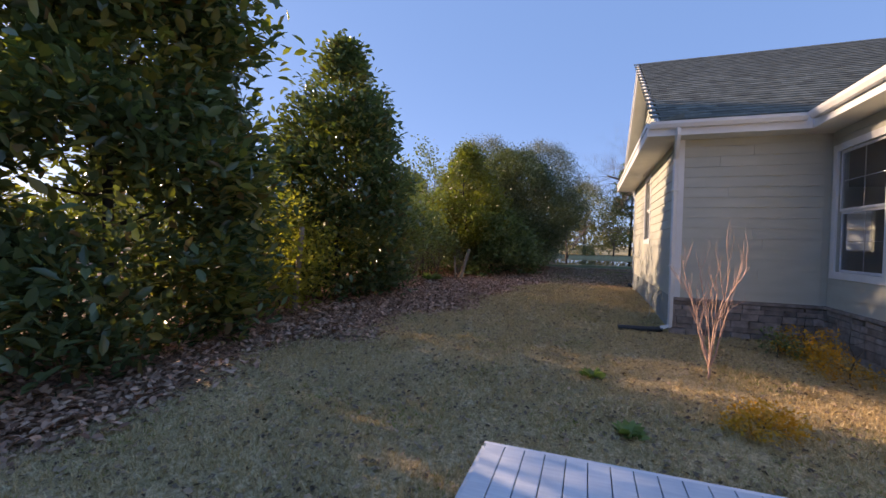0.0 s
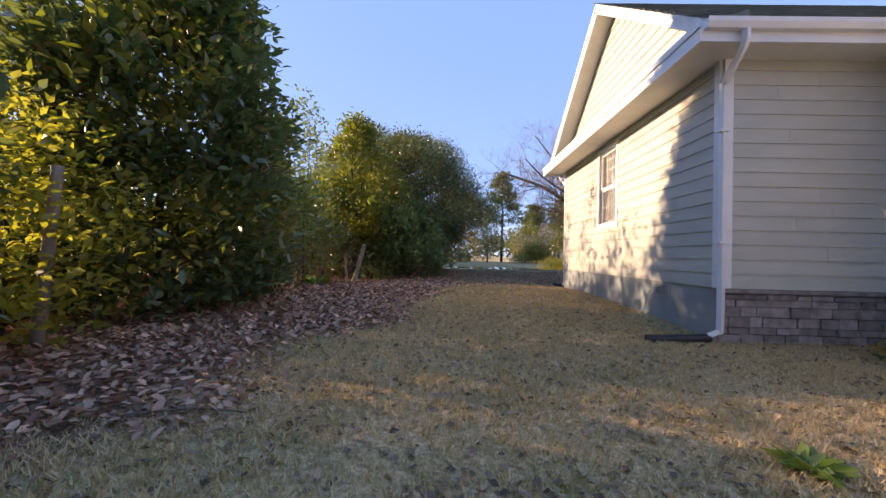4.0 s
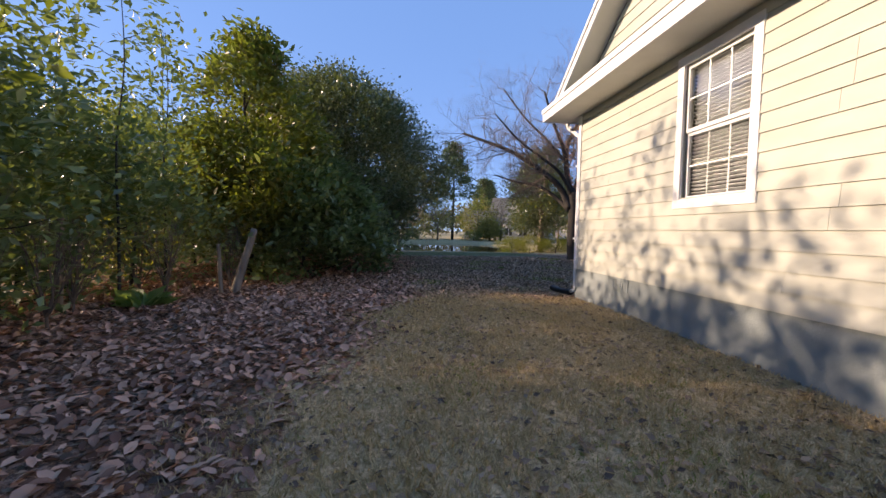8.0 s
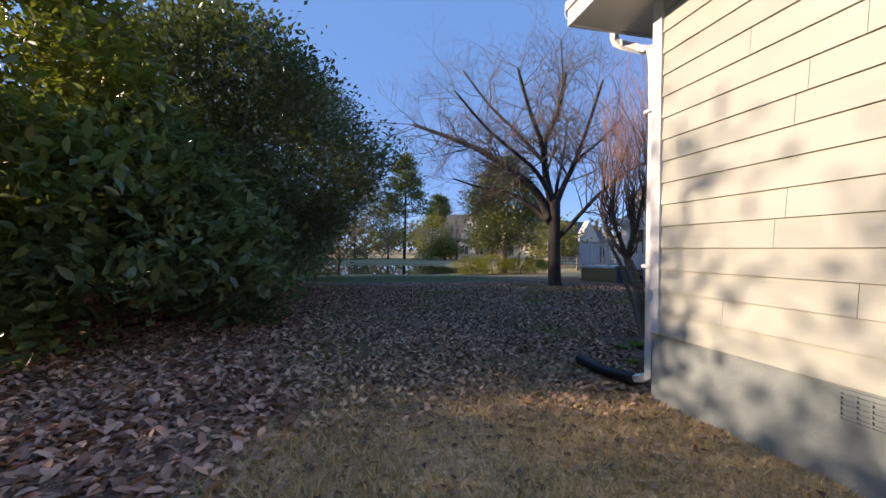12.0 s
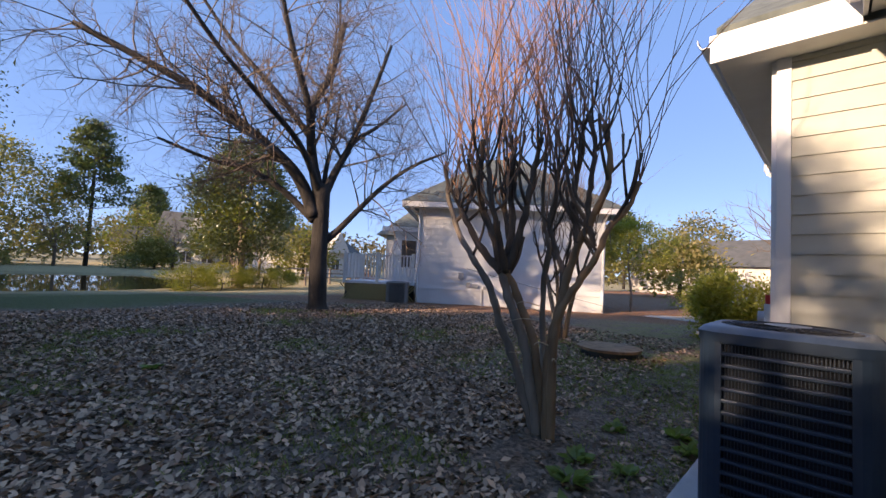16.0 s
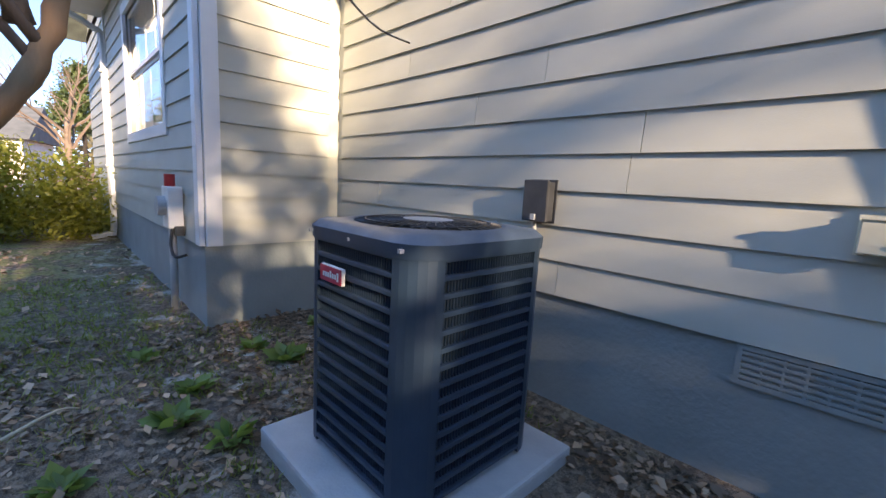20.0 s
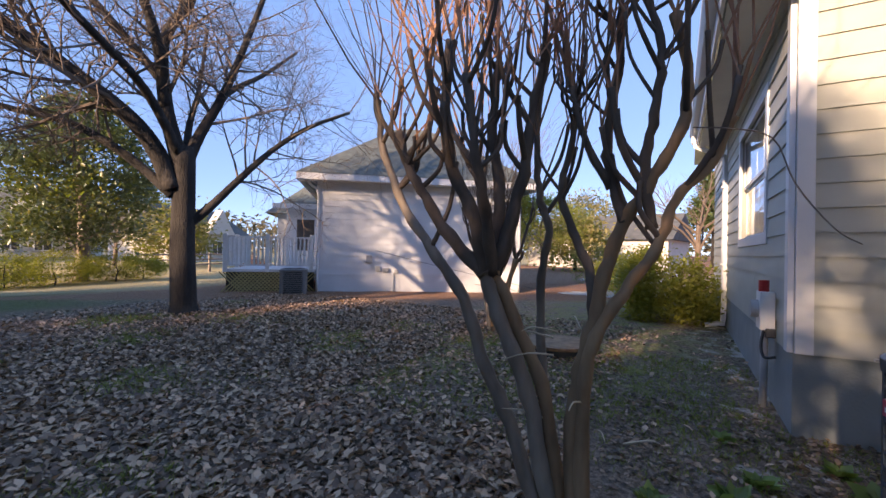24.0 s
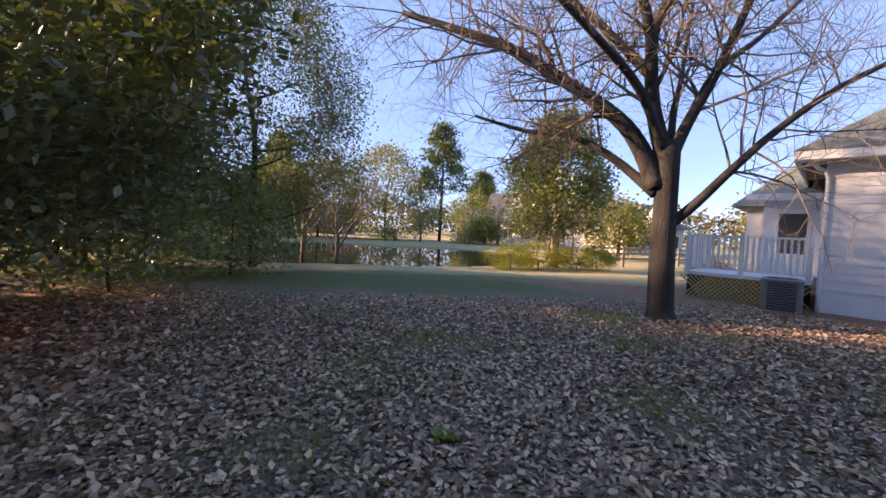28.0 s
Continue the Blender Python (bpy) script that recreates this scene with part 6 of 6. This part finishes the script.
def blades(name, n, area, want, material, tall, label, seed):
    rng = np.random.default_rng(seed)
    x0, x1, y0, y1 = area
    v, keep = [], 0
    while keep < n:
        x, y = rng.uniform(x0, x1), rng.uniform(y0, y1)
        if in_house(x, y) or on_pad(x, y) or rng.random() > want(x, y):
            continue
        z = lie(x, y) - 0.005
        # a tuft of a few blades
        for r0, r1, r2, r3, r4, r5 in rng.random((4, 6)).tolist():
            h, a, lean, b = tall * (0.5 + 0.8 * r0), 6.283 * r1, 0.2 + 1.1 * r2, 6.283 * r3
            w, ca, sa = 0.0045 + 0.002 * r4, math.cos(a), math.sin(a)
            px, py = x + 0.05 * (r4 - 0.5), y + 0.05 * (r5 - 0.5)
            v += [(px - sa * w, py + ca * w, z), (px + sa * w, py - ca * w, z), (px + math.cos(b) * lean * h, py + math.sin(b) * lean * h, z + h)]
        keep += 4
    me = bpy.data.meshes.new(name)
    me.vertices.add(len(v))
    me.vertices.foreach_set("co", np.array(v).ravel())
    me.loops.add(len(v))
    me.loops.foreach_set("vertex_index", np.arange(len(v), dtype=np.int32))
    me.polygons.add(len(v) // 3)
    me.polygons.foreach_set("loop_start", np.arange(0, len(v), 3, dtype=np.int32))
    me.update(calc_edges=True)
    return tagged(link_mesh(name, me, material), label, "grass", kind="stuff")


def lawn(x, y):
    return (1 - bed_side(x, y)) * (1 - soft(y, 7.0, 9.0) * 0.9)


blades("dry_grass", 280000, (-6.9, 2.2, -8.5, 9), lambda x, y: (0 if x > 0.1 and y > 7.2 else 1) * lawn(x, y) * (0.35 + 0.65 * patch(x, y, 2.0)), "blade", 0.05, "short dormant tan lawn grass", 11)
blades("green_grass", 18000, (-6.5, 2.2, -8, 10), lambda x, y: lawn(x, y) * soft(patch(x, y, 0.9), 0.55, 0.8), "green_blade", 0.03, "green grass among the dormant lawn", 12)
blades("yard_grass", 34000, (-4, 6, 8, 18), lambda x, y: max(soft(patch(x, y, 0.8), 0.5, 0.8), 0.5 if x > 2.6 and y < 12 else 0), "green_blade", 0.05, "green tufts among the fallen leaves", 13)


def weed(at, r, seed, label="low green weed with spreading leaves", n=26):
    rng, nrng = random.Random(seed), np.random.default_rng(seed)
    pts, ways, sizes = [], [], []
    for k in range(n):
        a, q = rng.uniform(0, 6.28), rng.random()
        pts.append((0.25 * r * q * math.cos(a), 0.25 * r * q * math.sin(a), 0.01))
        ways.append((math.cos(a), math.sin(a), rng.uniform(0.1, 0.9)))
        sizes.append(r * rng.uniform(0.5, 1.0))
    ob = empty("weed", (*at, lie(*at)), label, "weed", "weeds by the house")
    link_mesh("foliage", leaf_mesh(pts, ways, sizes, nrng, "fold"), "weed", ob)
    return ob


for k, (x, y, r) in enumerate(((1.25, 9.15, 0.16), (1.55, 9.25, 0.12), (2.3, 8.75, 0.13), (2.6, 8.9, 0.14), (2.9, 8.75, 0.12), (3.0, 8.2, 0.15), (3.3, 8.3, 0.12), (0.95, 8.25, 0.10), (0.75, 8.1, 0.12), (0.6, 8.35, 0.10), (0.9, 9.0, 0.14), (2.35, 9.3, 0.12), (3.5, 8.9, 0.1), (-0.02, 13.2, 0.13), (1.6, 8.95, 0.1), (3.5, 7.75, 0.1))):
    weed((x, y), r, 500 + k)
weed((-7.2, 6.2), 0.5, 540, "bright lime-green weed in the leaf bed", 40)
weed((-1.42, -3.0), 0.2, 541, "sprawling green weed on the lawn", 40)
weed((-1.1, -4.6), 0.17, 542, "sprawling green weed by the deck", 40)


def dead_post(at, tall, lean, r, seed, label):
    t = empty("dead_post", (*at, lie(*at) - 0.05), label, "post", "weathered posts in the hedge")
    a, b = lean
    tube("stake", smooth_path([(0, 0, 0), (a * 0.5, b * 0.5, tall * 0.5), (a, b, tall)], 4), [r * (1 - 0.03 * i) for i in range(9)], "crape_bark", t)
    return t


dead_post((-6.55, 7.85), 1.3, (0.27, 0.35), 0.085, 1, "grey leaning stump in the leaf bed")
dead_post((-7.6, -1.2), 1.9, (0.25, -0.1), 0.07, 6, "grey crooked trunk among yellow shrubs")
dead_post((-8.0, 5.7), 1.5, (0.02, 0.05), 0.05, 2, "grey weathered post among shrubs")
dead_post((-7.98, 20.64), 2.18, (-1.32, 0.24), 0.15, 3, "pale trunk leaning out of the hedge")
dead_post((-7.88, 20.64), 2.12, (0.98, -0.00), 0.12, 5, "brown trunk leaning over the bed")
dead_post((-6.7, 7.7), 1.0, (-0.1, 0.1), 0.04, 4, "thin grey post in the hedge")
scrap = tagged(part("paper_scrap", boxed(-0.09, 0.09, -0.05, 0.05, 0.0, 0.006), "white"), "white paper scrap on brown leaves", "litter")
scrap.location = (-4.96, 8.4, lie(-4.96, 8.4) + 0.02)
scrap.rotation_euler = (0.1, 0.12, 0.5)
rngs = random.Random(9)
for k in range(34):
    x, y = rngs.uniform(-7.2, -4.6), rngs.uniform(-3, 12)
    a = rngs.uniform(0, 3.14)
    L = rngs.uniform(0.25, 0.8)
    pts = smooth_path([(x, y, lie(x, y) + 0.02), (x + L * 0.5 * math.cos(a), y + L * 0.5 * math.sin(a), lie(x, y) + 0.03), (x + L * math.cos(a + 0.2), y + L * math.sin(a + 0.2), lie(x + L * math.cos(a), y + L * math.sin(a)) + 0.02)], 3)
    tagged(tube("fallen_stick", pts, rngs.uniform(0.004, 0.011), "twig", None, "", 5), "thin fallen stick on the leaf bed", "stick", "fallen sticks")
